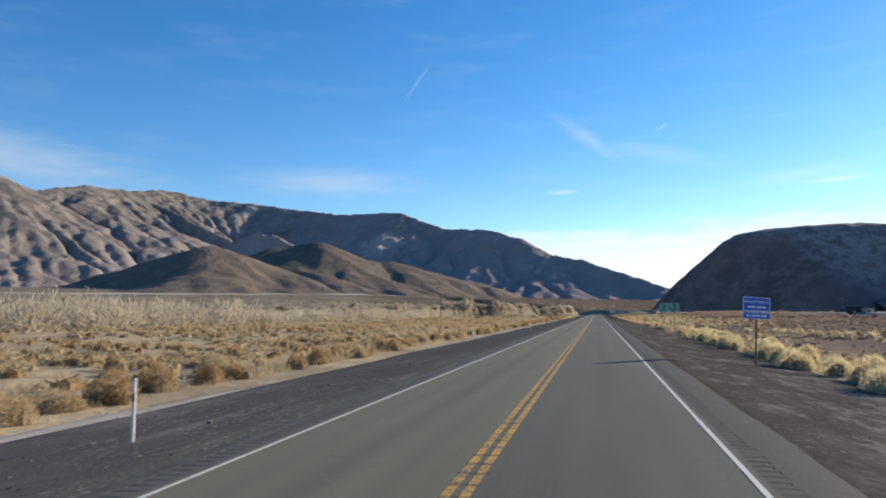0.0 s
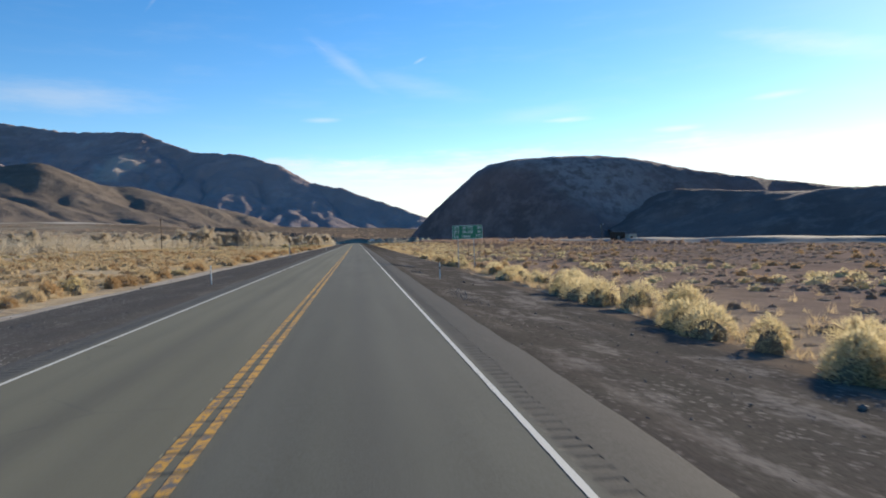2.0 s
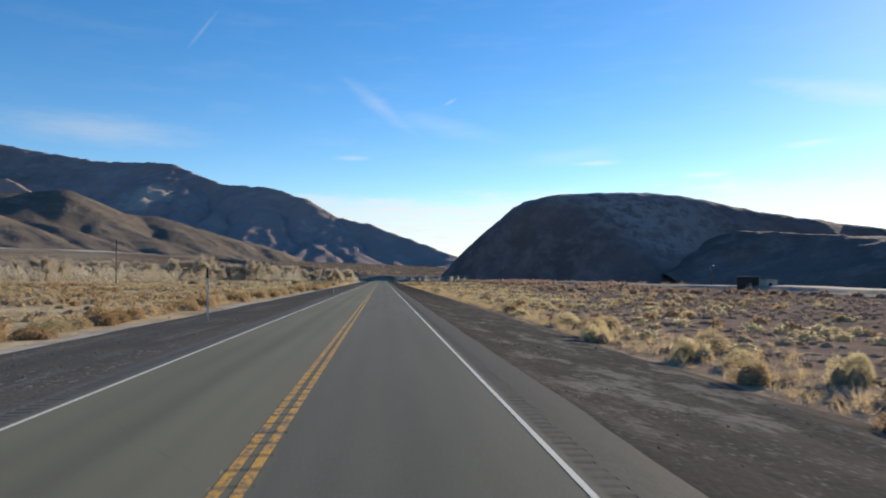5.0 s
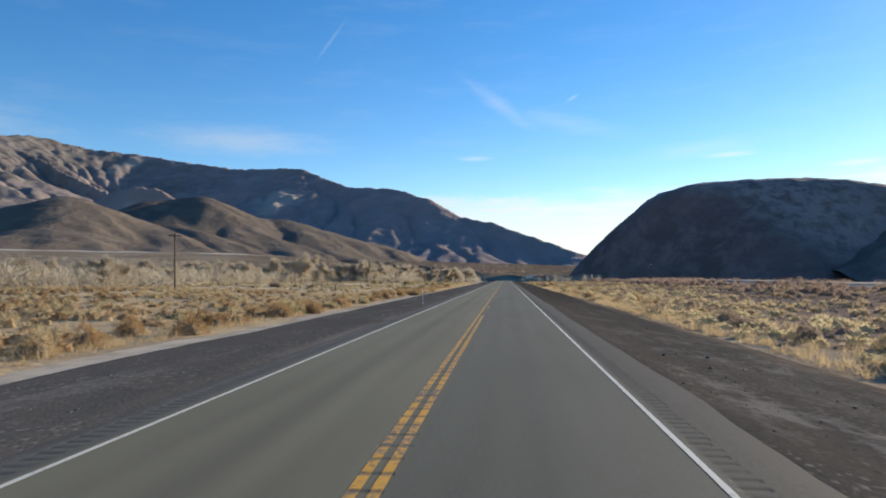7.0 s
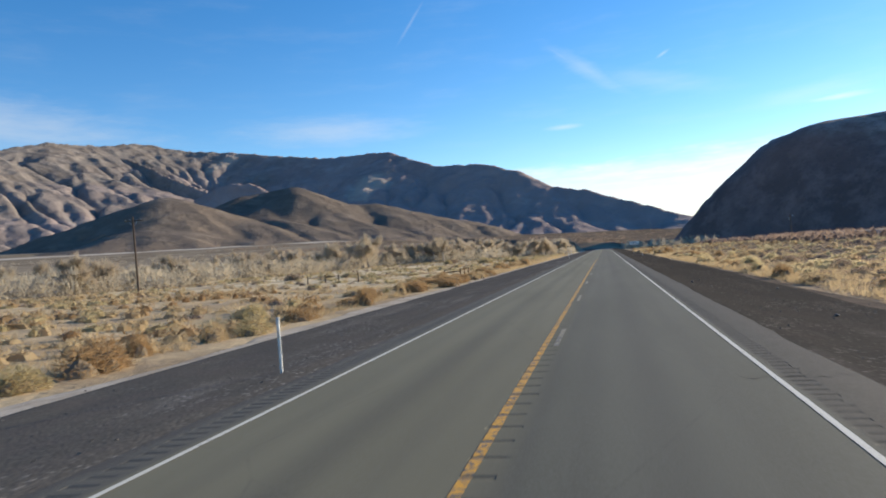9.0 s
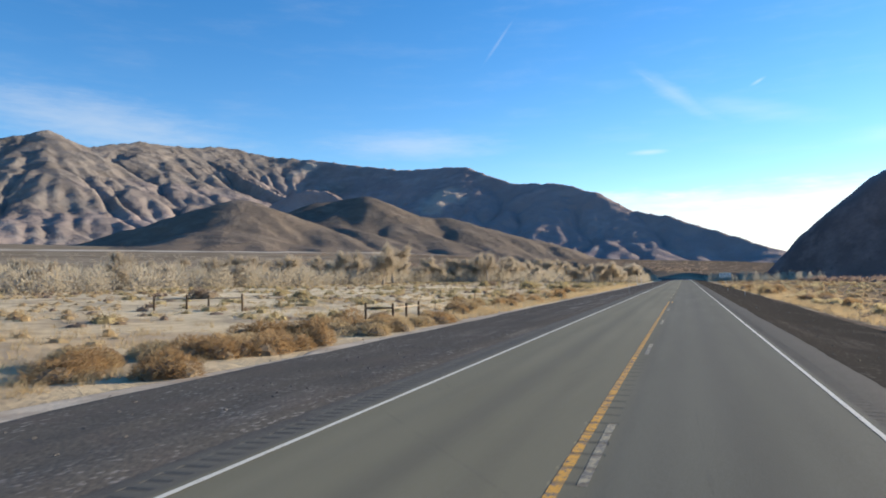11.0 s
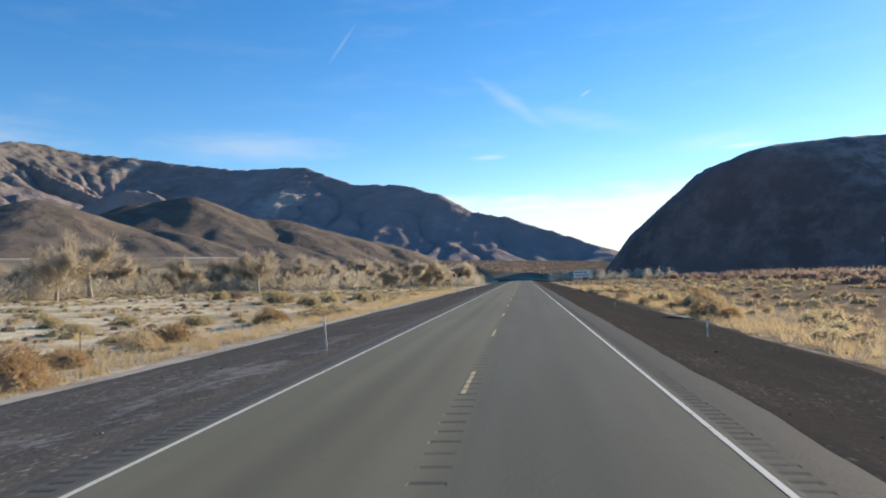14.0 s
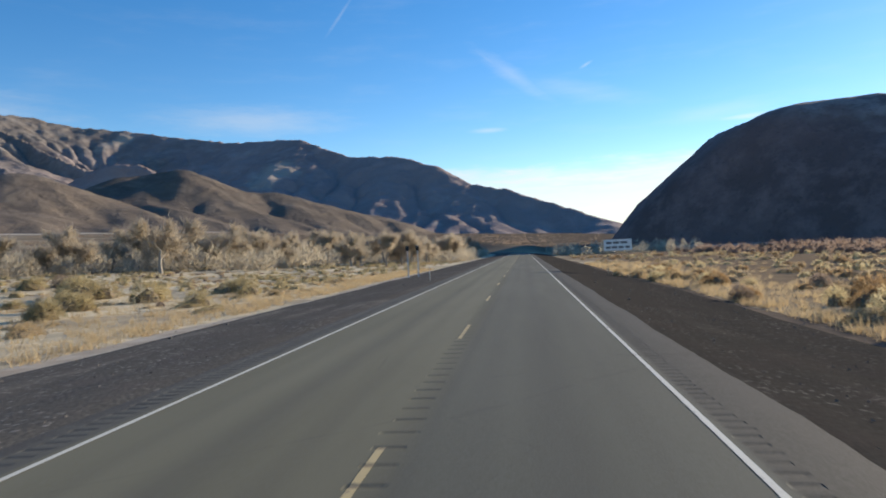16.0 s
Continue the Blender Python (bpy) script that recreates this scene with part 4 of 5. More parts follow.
def make_bush(kind, variant, m):
    key = (kind, variant)
    if key not in NEAR_BUSH:
        mat, label, idx = GROUPS[kind]
        rng = np.random.default_rng(1000 * idx + variant)
        cores, fols = [], []
        for j in range(int(rng.integers(2, 5))):
            ox, oy, s = rng.uniform(-0.28, 0.28), rng.uniform(-0.28, 0.28), rng.uniform(0.6, 1.0) if j else 1.0
            f = tuft_tris(1000 if j == 0 else 520, 0.42 * s, 0.74 * s, 0.105, 0.6, 0.075, rng)
            fols.append(f + np.array([ox, oy, 0]))
            cores.append(core_tris(0.36 * s, 0.60 * s, int(rng.integers(9999)), 9, 3) + np.array([ox, oy, -0.02]))
        root = new("desert_bush")
        tagged(root, label, "bush", "roadside bushes")
        part("woody_base", tri_mesh("woody_base", np.concatenate(cores), STEM), None, root)
        part("foliage", tri_mesh("foliage", np.concatenate(fols), mat), None, root)
        NEAR_BUSH[key] = root
        root.matrix_basis = m
        return root
    return copy_thing(NEAR_BUSH[key], m)


def scatter_mesh(name, templates, places, mat, label, category):
    """One object that holds many plants nobody could count."""
    parts_ = []
    for x, y, s, h, k in places:
        tpl = templates[int(k) % len(templates)]
        a = (x * 12.9898 + y * 78.233) % 6.283
        c, sn = math.cos(a), math.sin(a)
        R = np.array([[c * s, -sn * s, 0], [sn * s, c * s, 0], [0, 0, h]])
        parts_.append(tpl @ R.T + np.array([x, y, float(ground_z(x, y)) - 0.03]))
    ob = new(name, tri_mesh(name, np.concatenate(parts_), mat))
    return tagged(ob, label, category, kind="stuff")


def pose_s(x, y, yaw, s, h, sink=0.03):
    return Matrix.LocRotScale((x, y, float(ground_z(x, y)) - sink), Euler((0, 0, yaw)), (s, s, h))


def place_bush(kind, x, y, s, h):
    root = make_bush(kind, int(RNG.integers(4)), Matrix())
    root.matrix_basis = pose_s(x, y, RNG.uniform(0, 6.28), s, h)


def build_near_bushes():
    # a row of rabbitbrush along the right-hand gravel
    for y in np.arange(24, 78, 2.1):
        place_bush("cream", 11.6 + RNG.uniform(-0.5, 1.6), y + RNG.uniform(-0.8, 0.8), RNG.uniform(1.3, 2.1), RNG.uniform(1.0, 1.55))
    for y in np.arange(80, 178, 4.4):
        place_bush(RNG.choice(["cream", "straw", "rust"], p=[0.6, 0.25, 0.15]), 11.8 + RNG.uniform(-0.6, 3.2), y + RNG.uniform(-1.5, 1.5),
                   RNG.uniform(0.9, 1.8), RNG.uniform(0.7, 1.3))
    for y in np.arange(182, 440, 4.4):
        place_bush(RNG.choice(["straw", "rust", "cream", "grey"]), 12.6 + RNG.uniform(-0.8, 6.0), y + RNG.uniform(-1.5, 1.5),
                   RNG.uniform(0.9, 2.0), RNG.uniform(0.6, 1.25))
    # rust and straw brush along the left verge
    for y in np.arange(2, 262, 2.7):
        place_bush(RNG.choice(["rust", "straw", "straw", "olive"], p=[0.62, 0.22, 0.10, 0.06]), -13.2 - RNG.exponential(1.2), y + RNG.uniform(-1, 1),
                   RNG.uniform(1.0, 2.3), RNG.uniform(0.7, 1.5))
    for y in np.arange(264, 340, 5.0):
        place_bush(RNG.choice(["rust", "straw"]), -12.8 - RNG.exponential(1.6), y + RNG.uniform(-2, 2), RNG.uniform(1.0, 2.0), RNG.uniform(0.6, 1.2))
    for _ in range(34):
        place_bush(RNG.choice(["straw", "straw", "rust"]), RNG.uniform(-17.0, -12.4), RNG.uniform(258, 285), RNG.uniform(1.5, 2.6), RNG.uniform(0.7, 1.15))
    for y in np.arange(300, 440, 6.0):
        place_bush(RNG.choice(["rust", "cream", "straw"]), 12.8 + RNG.exponential(3.0), y + RNG.uniform(-2, 2), RNG.uniform(1.2, 2.6), RNG.uniform(0.7, 1.4))
    # bushes that stand out singly: place, width, height
    for kind, rows in (("olive", ((-48.5, 420.9, 3.3, 1.5), (-33.6, 407.4, 4.6, 2.0), (-23.6, 400.8, 3.2, 1.7), (-18.2, 395.7, 1.7, 1.1), (-19.4, 405.2, 2.2, 1.3),
                                   (-22.6, 387.5, 2.2, 1.2), (-25.2, 393.6, 2.9, 1.3), (-22.9, 411.6, 2.6, 1.2), (-27.9, 359.7, 2.8, 0.8), (-22.7, 360.0, 2.4, 0.9),
                                   (-31.8, 356.2, 1.8, 0.8), (-46.4, 324.8, 3.0, 1.0), (-50.9, 327.4, 2.4, 1.1), (-14.3, 205.6, 2.3, 1.3))),
                       ("rust", ((-12.9, 328.7, 2.0, 1.3), (-15.5, 296.0, 2.3, 0.9), (-17.6, 307.8, 1.8, 0.8), (-17.1, 358.8, 3.2, 1.2), (-18.9, 273.5, 2.8, 1.0),
                                 (-17.0, 276.0, 2.9, 1.0), (-18.7, 282.4, 2.4, 1.2), (-21.9, 316.0, 1.5, 0.7), (-15.1, 307.4, 1.7, 0.9), (-15.7, 313.9, 2.6, 1.1),
                                 (-17.0, 344.1, 2.8, 1.1), (-14.5, 318.2, 1.8, 0.8), (-16.1, 203.3, 1.7, 0.9), (14.9, 383.6, 2.2, 1.4), (12.6, 389.8, 1.2, 0.7),
                                 (14.9, 368.4, 3.4, 1.5), (13.4, 102.4, 0.6, 0.6))),
                       ("cream", ((12.0, 410.0, 1.7, 0.8), (15.0, 380.6, 2.5, 1.2), (11.8, 113.9, 1.3, 0.9), (13.1, 101.1, 1.0, 0.8), (12.9, 98.4, 1.5, 1.0),
                                  (12.8, 85.7, 1.2, 0.8), (13.6, 84.2, 1.2, 0.9), (12.7, 79.3, 2.2, 1.2), (12.0, 90.1, 1.7, 0.9), (12.6, 135.0, 1.2, 0.8))),
                       ("straw", ((-15.4, 364.3, 4.2, 0.8), (12.7, 355.1, 3.0, 1.5), (-14.8, 369.9, 3.2, 0.7), (-15.2, 338.8, 1.8, 0.7), (-14.6, 296.6, 2.1, 1.0),
                                  (11.3, 116.4, 1.3, 0.7), (11.9, 129.9, 1.4, 0.9), (12.2, 145.0, 1.7, 1.0))),
                       ("straw", ((9.9, 416.8, 1.5, 0.8), (11.3, 415.6, 1.9, 0.9), (12.6, 413.0, 2.1, 0.9))),
                       ("grey", ((-47.5, 425.3, 3.2, 1.4), (-50.4, 309.8, 3.0, 1.3), (13.2, 107.2, 1.2, 0.7), (13.2, 110.4, 0.7, 0.6))),
                       ("tan", ((24.9, 112.8, 1.4, 0.8), (24.8, 118.2, 1.7, 0.8), (12.0, 77.4, 1.2, 0.5)))):
        for x, y, s, h in rows:
            place_bush(kind, x, y, s, h * 1.3)
    for y in np.arange(345, 450, 6.0):
        place_bush(RNG.choice(["straw", "olive"]), -14.5 - RNG.exponential(6.0), y + RNG.uniform(-2, 2), RNG.uniform(1.0, 2.2), RNG.uniform(0.5, 1.0))


def build_far_brush():
    def spread(n, x0, x1, y0, y1, s0, s1, h0, h1, clump=0.5, cell=18.0, seed=0):
        out = []
        while len(out) < n:
            k = 4000
            x, y = RNG.uniform(x0, x1, k), RNG.uniform(y0, y1, k)
            keep = fbm(x / cell, y / cell, 3, seed) > clump + RNG.normal(0, 0.06, k)
            off = road_x(y)
            for a, b, o in zip(x[keep], y[keep], off[keep]):
                out.append((a + o, b, RNG.uniform(s0, s1), RNG.uniform(h0, h1), RNG.integers(6)))
        return out[:n]

    def both(name, kind, places, label):
        mat = GROUPS[kind][0]
        T = [np.concatenate([c, f]) for c, f in bush_templates(GROUPS[kind][2] + 20, 6, 24 if kind in ("grey", "tan") else 54)]
        scatter_mesh(name, T, places, mat, label, "brush")

    both("straw_brush_field", "straw", spread(2200, -85, -14, -5, 280, 0.8, 2.0, 0.5, 1.2, 0.47, 14, 201)
         + spread(3300, -110, -14, 225, 640, 0.5, 1.7, 0.18, 0.6, 0.45, 12, 202)
         + spread(900, 13, 60, 170, 640, 0.8, 2.0, 0.5, 1.1, 0.45, 12, 203),
         "field of dry straw-coloured desert brush")
    both("rust_brush_field", "rust", spread(700, -60, -14.5, -5, 270, 0.9, 2.2, 0.6, 1.3, 0.5, 12, 211)
         + spread(420, 12.6, 80, 50, 620, 0.8, 2.0, 0.5, 1.1, 0.52, 14, 212), "scattered rust-brown dry desert bushes")
    both("olive_brush_field", "olive", spread(1500, -110, -17, 170, 640, 0.9, 2.4, 0.5, 1.1, 0.52, 16, 221)
         + spread(400, -80, -25, 0, 170, 0.8, 1.8, 0.4, 0.9, 0.52, 16, 222), "scattered olive-yellow sagebrush on pale sand")
    both("grey_scrub_field", "grey", spread(5200, 12.5, 135, 5, 340, 0.5, 1.6, 0.2, 0.6, 0.42, 11, 231)
         + spread(900, -110, -20, 0, 600, 0.8, 2.0, 0.4, 0.9, 0.52, 12, 232), "low grey-brown scrub dotted over bare soil")
    both("tan_scrub_field", "tan", spread(7000, 12.2, 80, 8, 320, 0.45, 1.5, 0.14, 0.46, 0.40, 8, 236), "low pinkish-tan scrub covering the flat")
    both("cream_brush_field", "cream", spread(560, 12.5, 34, 15, 300, 0.7, 1.6, 0.5, 1.0, 0.52, 9, 241)
         + spread(220, 20, 70, 300, 560, 0.9, 2.2, 0.6, 1.2, 0.5, 12, 242), "pale cream rabbitbrush scattered over the flat")
    both("tamarisk_thicket", "red", spread(420, 46, 105, 330, 620, 2.2, 4.6, 1.8, 4.0, 0.5, 22, 251)
         + spread(160, 40, 84, 190, 330, 1.6, 3.2, 1.0, 2.2, 0.55, 22, 252), "reddish-brown leafless tamarisk thicket")
    # dry grass hugging the gravel's edge
    blades = []
    for k in range(6):
        rng = np.random.default_rng(900 + k)
        n = 25
        th, r = rng.uniform(0, 6.28, n), rng.uniform(0, 0.5, n)
        base = np.stack([r * np.cos(th), r * np.sin(th), 0 * r], 1)
        tip = base + np.stack([rng.normal(0, 0.2, n), rng.normal(0, 0.2, n), rng.uniform(0.35, 1.0, n)], 1)
        side = np.stack([np.cos(th + 1.3), np.sin(th + 1.3), 0 * th], 1) * 0.013
        blades.append(np.stack([base - side, base + side, tip], 1))
    P = []
    for n, a, b, y0, y1 in ((1500, -13.2, 2.6, -5, 285), (1900, -12.0, 4.0, 285, 460), (1100, 11.6, 3.4, 12, 190), (4200, 11.3, 6.0, 190, 470), (5200, -13.5, 34.0, -5, 430)):
        for _ in range(n):
            x = a + np.sign(a) * RNG.exponential(b * 0.6)
            P.append((x, RNG.uniform(y0, y1), RNG.uniform(0.5, 1.2), RNG.uniform(0.25, 0.62), RNG.integers(6)))
    scatter_mesh("dry_grass", blades, P, GRASS, "tufts of dry orange-tan grass along the verges", "grass")


def grow_tree(seed, height):
    """A leafless cottonwood: tapered trunk with forking limbs, and a haze of fine twigs."""
    rng = np.random.default_rng(seed)
    wood, twigs = [], []

    def limb(p, d, length, r, depth):
        segs = 3 if depth < 2 else 2 if depth < 3 else 1
        pts, rad = [p], [r]
        for k in range(segs):
            d = d + rng.normal(0, 0.14, 3) + np.array([0, 0, 0.06])
            d = d / np.linalg.norm(d)
            p = p + d * length / segs
            pts.append(p)
            rad.append(r * (1 - 0.5 * (k + 1) / segs))
        sides = 6 if depth == 0 else 4 if depth < 2 else 3
        rings = []
        for q, rr in zip(pts, rad):
            u = np.cross(d, [0.3, 0.8, 0.5])
            u /= np.linalg.norm(u)
            v = np.cross(d, u)
            rings.append([q + rr * (u * math.cos(t) + v * math.sin(t)) for t in np.arange(sides) * 2 * np.pi / sides])
        for a, b in zip(rings[:-1], rings[1:]):
            for i in range(sides):
                j = (i + 1) % sides
                wood.append((a[i], a[j], b[j]))
                wood.append((a[i], b[j], b[i]))
        if depth >= 2:
            for _ in range(64 if depth > 2 else 26):
                q = pts[0] + (pts[-1] - pts[0]) * rng.uniform(0, 1) + rng.normal(0, 0.25, 3)
                t = d + rng.normal(0, 0.55, 3) + np.array([0, 0, 0.25])
                t /= np.linalg.norm(t)
                L = rng.uniform(0.5, 1.25)
                s = np.cross(t, rng.normal(0, 1, 3))
                s = s / np.linalg.norm(s) * 0.036
                twigs.append((q - s, q + s, q + t * L))
        if depth >= 3:
            return
        n = int(rng.integers(3, 5))
        for k in range(n):
            t = rng.uniform(0.2, 1.0) if k else 1.0
            q = pts[0] + (pts[-1] - pts[0]) * t
            a = rng.uniform(0, 6.28)
            spread = rng.uniform(0.4, 0.95)
            u = np.cross(d, [0.3, 0.8, 0.5])
            u /= np.linalg.norm(u)
            v = np.cross(d, u)
            nd = d * math.cos(spread) + (u * math.cos(a) + v * math.sin(a)) * math.sin(spread)
            limb(q, nd, length * rng.uniform(0.62, 0.85), rad[-1] * rng.uniform(0.6, 0.85), depth + 1)

    limb(np.zeros(3), np.array([rng.normal(0, 0.06), rng.normal(0, 0.06), 1.0]), height * 0.26, 0.24, 0)
    W, T = np.array(wood), np.array(twigs)
    top = max(W[..., 2].max(), T[..., 2].max())
    return W * (height / top), T * (height / top)


def build_trees():
    kinds = []
    for k in range(6):
        W, T = grow_tree(40 + k, 9.5)
        root = new("cottonwood_tree")
        tagged(root, "bare beige cottonwood tree with a hazy twig crown", "tree", "trees along the dry wash")
        part("trunk", tri_mesh("trunk", W, BARK), None, root)
        part("crown", tri_mesh("crown", T, TWIG), None, root, "leafless crown of fine pale twigs")
        kinds.append(root)
    spots = [(-73, 499, 1.2, 3), (-80, 434, 1.2, 1), (-77, 420, 1.25, 5), (-84, 540, 1.0, 0), (-62, 590, 1.05, 2)]
    for y in np.arange(30, 250, 13.0):
        spots.append((-112 - RNG.uniform(0, 45), y + RNG.uniform(-5, 5), RNG.uniform(0.55, 0.85), int(RNG.integers(6))))
    for y in np.arange(250, 470, 3.6):
        spots.append((-86 - RNG.exponential(22), y + RNG.uniform(-4, 4), RNG.uniform(0.5, 0.85) if y < 405 else RNG.uniform(0.8, 1.15), int(RNG.integers(6))))
    for y in np.arange(470, 800, 4.4):
        spots.append((-58 - RNG.exponential(22) + float(road_x(y)) * 0.8, y + RNG.uniform(-4, 4), RNG.uniform(0.75, 1.15), int(RNG.integers(6))))
    for _ in range(46):
        y = RNG.uniform(620, 900)
        spots.append((RNG.uniform(-150, -16) + float(road_x(y)) * 0.5, y, RNG.uniform(0.6, 1.05), int(RNG.integers(6))))
    for y in np.arange(500, 668, 3.4):
        spots.append((-21 - RNG.exponential(16), y + RNG.uniform(-3, 3), RNG.uniform(0.5, 0.95), int(RNG.integers(6))))
    spots = [p for p in spots if p[1] < 685 or p[0] < -105]
    used = set()
    for x, y, s, k in spots:
        m = pose_s(x, y, RNG.uniform(0, 6.28), s * RNG.uniform(1.05, 1.35), s * 1.12, 0.1)
        if k not in used:
            used.add(k)
            kinds[k].matrix_basis = m
        else:
            c = copy_thing(kinds[k], Matrix())
            c.matrix_basis = m
    # willow and tamarisk scrub between the trees
    tpl = []
    for k in range(6):
        rng = np.random.default_rng(700 + k)
        tpl.append(np.concatenate([tuft_tris(62, 0.46, 0.92, 0.185, 0.55, 0.09, rng), tuft_tris(18, 0.34, 0.62, 0.22, 0.55, 0.11, rng)]))
    P = []
    for n, x0, w, y0, y1, h0, h1 in ((1100, -78, 62, -20, 165, 3.6, 7.2), (800, -80, 60, 165, 260, 2.0, 4.6), (2500, -80, 75, 250, 480, 2.4, 5.4), (1500, -46, 70, 480, 690, 2.4, 6.0)):
        for _ in range(n):
            y = RNG.uniform(y0, y1)
            P.append((x0 - RNG.uniform(0, w) + float(road_x(y)) * 0.8, y, RNG.uniform(3.0, 6.0), RNG.uniform(h0, h1), RNG.integers(6)))
    for _ in range(170):
        P.append((RNG.uniform(11, 62), RNG.uniform(585, 660), RNG.uniform(2.5, 5.0), RNG.uniform(2.0, 5.2), RNG.integers(6)))
    for _ in range(520):
        y = RNG.uniform(545, 680)
        P.append((-15 - RNG.uniform(0, 1) ** 1.4 * 50, y, RNG.uniform(2.5, 5.0), RNG.uniform(1.6, 4.4), RNG.integers(6)))
    for _ in range(500):
        y = RNG.uniform(600, 900)
        P.append((RNG.uniform(-190, -14) + float(road_x(y)) * 0.6, y, RNG.uniform(3, 6), RNG.uniform(1.5, 4.2), RNG.integers(6)))
    for _ in range(1100):
        y = RNG.uniform(180, 900)
        P.append((-150 - RNG.exponential(110) - 0.25 * max(y - 400, 0), y, RNG.uniform(4, 8), RNG.uniform(1.5, 3.6), RNG.integers(6)))
    P = [p for p in P if p[1] < 690 or p[0] < -105]
    Q = []
    for k in range(700):
        a, r = RNG.uniform(-34, 2), RNG.choice([880, 1120, 1500]) + RNG.normal(0, 22)
        if vnoise(np.array(a * 0.5), np.array(r // 300), 77) > 0.42:
            r *= 1 + 0.012 * a
            Q.append((r * math.sin(radians(a)), 266 + r * math.cos(radians(a)), RNG.uniform(4, 9), RNG.uniform(2.0, 4.5), RNG.integers(6)))
    for _ in range(620):
        a, r = RNG.uniform(-16, 6), RNG.uniform(900, 1750)
        Q.append((r * math.sin(radians(a)), 266 + r * math.cos(radians(a)), RNG.uniform(5, 11), RNG.uniform(1.6, 3.4), RNG.integers(6)))
    scatter_mesh("fan_scrub", tpl, Q, GREY, "dark scrub lining dry channels on the fan", "scrub")
    scatter_mesh("willow_scrub", tpl, P, WILLOW, "pale leafless willow scrub filling the dry wash", "scrub")


build_near_bushes()
build_far_brush()
build_trees()


# ------------------------------------------------------------------- signs
def text_mesh(name, body, size, mat, parent, x, y, z, align="LEFT", label=""):
    """Upright lettering that faces along -y."""
    cu = bpy.data.curves.new(name, "FONT")
    cu.body, cu.size, cu.align_x, cu.align_y, cu.extrude = body, size, align, "CENTER", 0.002
    tmp = bpy.data.objects.new(name, cu)
    scene.collection.objects.link(tmp)
    dg = bpy.context.evaluated_depsgraph_get()
    me = bpy.data.meshes.new_from_object(tmp.evaluated_get(dg))
    bpy.data.objects.remove(tmp)
    me.materials.clear()
    me.materials.append(mat)
    me.transform(Matrix.Translation((x, y, z)) @ Matrix.Rotation(radians(90), 4, "X"))
    ob = new(name, me)
    ob.parent = parent
    return tagged(ob, label)


def plate(w, h, thick, radius):
    """A sign panel with rounded corners, upright, its face towards -y, centred on the origin."""
    bm = bmesh.new()
    vs = []
    for cx, cz, a0 in ((w / 2 - radius, h / 2 - radius, 0), (-w / 2 + radius, h / 2 - radius, 90), (-w / 2 + radius, -h / 2 + radius, 180), (w / 2 - radius, -h / 2 + radius, 270)):
        for k in range(5):
            a = radians(a0 + 22.5 * k)
            vs.append(bm.verts.new((cx + radius * math.cos(a), -thick / 2, cz + radius * math.sin(a))))
    f = bm.faces.new(vs)
    r = bmesh.ops.extrude_face_region(bm, geom=[f])
    bmesh.ops.translate(bm, verts=[v for v in r["geom"] if isinstance(v, bmesh.types.BMVert)], vec=(0, thick, 0))
    bmesh.ops.recalc_face_normals(bm, faces=bm.faces)
    return bm


def shifted(bm, x, y, z):
    bmesh.ops.translate(bm, verts=bm.verts, vec=(x, y, z))
    return bm


def rim(w, h, radius, wide, mat, parent, y, z):
    """A painted border line inside a sign panel's edge."""
    bm = bmesh.new()
    outer, inner = [], []
    for off, ring in ((0.012, outer), (0.012 + wide, inner)):
        ww, hh, rr = w - 2 * off, h - 2 * off, max(radius - off, 0.01)
        for cx, cz, a0 in ((ww / 2 - rr, hh / 2 - rr, 0), (-ww / 2 + rr, hh / 2 - rr, 90), (-ww / 2 + rr, -hh / 2 + rr, 180), (ww / 2 - rr, -hh / 2 + rr, 270)):
            for k in range(5):
                a = radians(a0 + 22.5 * k)
                ring.append(bm.verts.new((cx + rr * math.cos(a), y, z + cz + rr * math.sin(a))))
    for i in range(len(outer)):
        j = (i + 1) % len(outer)
        bm.faces.new((outer[i], outer[j], inner[j], inner[i]))
    r = bmesh.ops.extrude_face_region(bm, geom=list(bm.faces))
    bmesh.ops.translate(bm, verts=[v for v in r["geom"] if isinstance(v, bmesh.types.BMVert)], vec=(0, -0.003, 0))
    bmesh.ops.recalc_face_normals(bm, faces=bm.faces)
    part("border", bm, mat, parent, "white border line")


def u_post(x, z0, z1, parent, mat=None, y=0.045):
    """A ribbed U-channel sign post."""
    bm = box(x, y, (z0 + z1) / 2, 0.045, 0.008, z1 - z0)
    box(x - 0.026, y + 0.016, (z0 + z1) / 2, 0.008, 0.036, z1 - z0, bm=bm)
    box(x + 0.026, y + 0.016, (z0 + z1) / 2, 0.008, 0.036, z1 - z0, bm=bm)
    box(x - 0.042, y + 0.032, (z0 + z1) / 2, 0.03, 0.006, z1 - z0, bm=bm)
    box(x + 0.042, y + 0.032, (z0 + z1) / 2, 0.03, 0.006, z1 - z0, bm=bm)
    part("post", bm, mat or STEEL, parent)


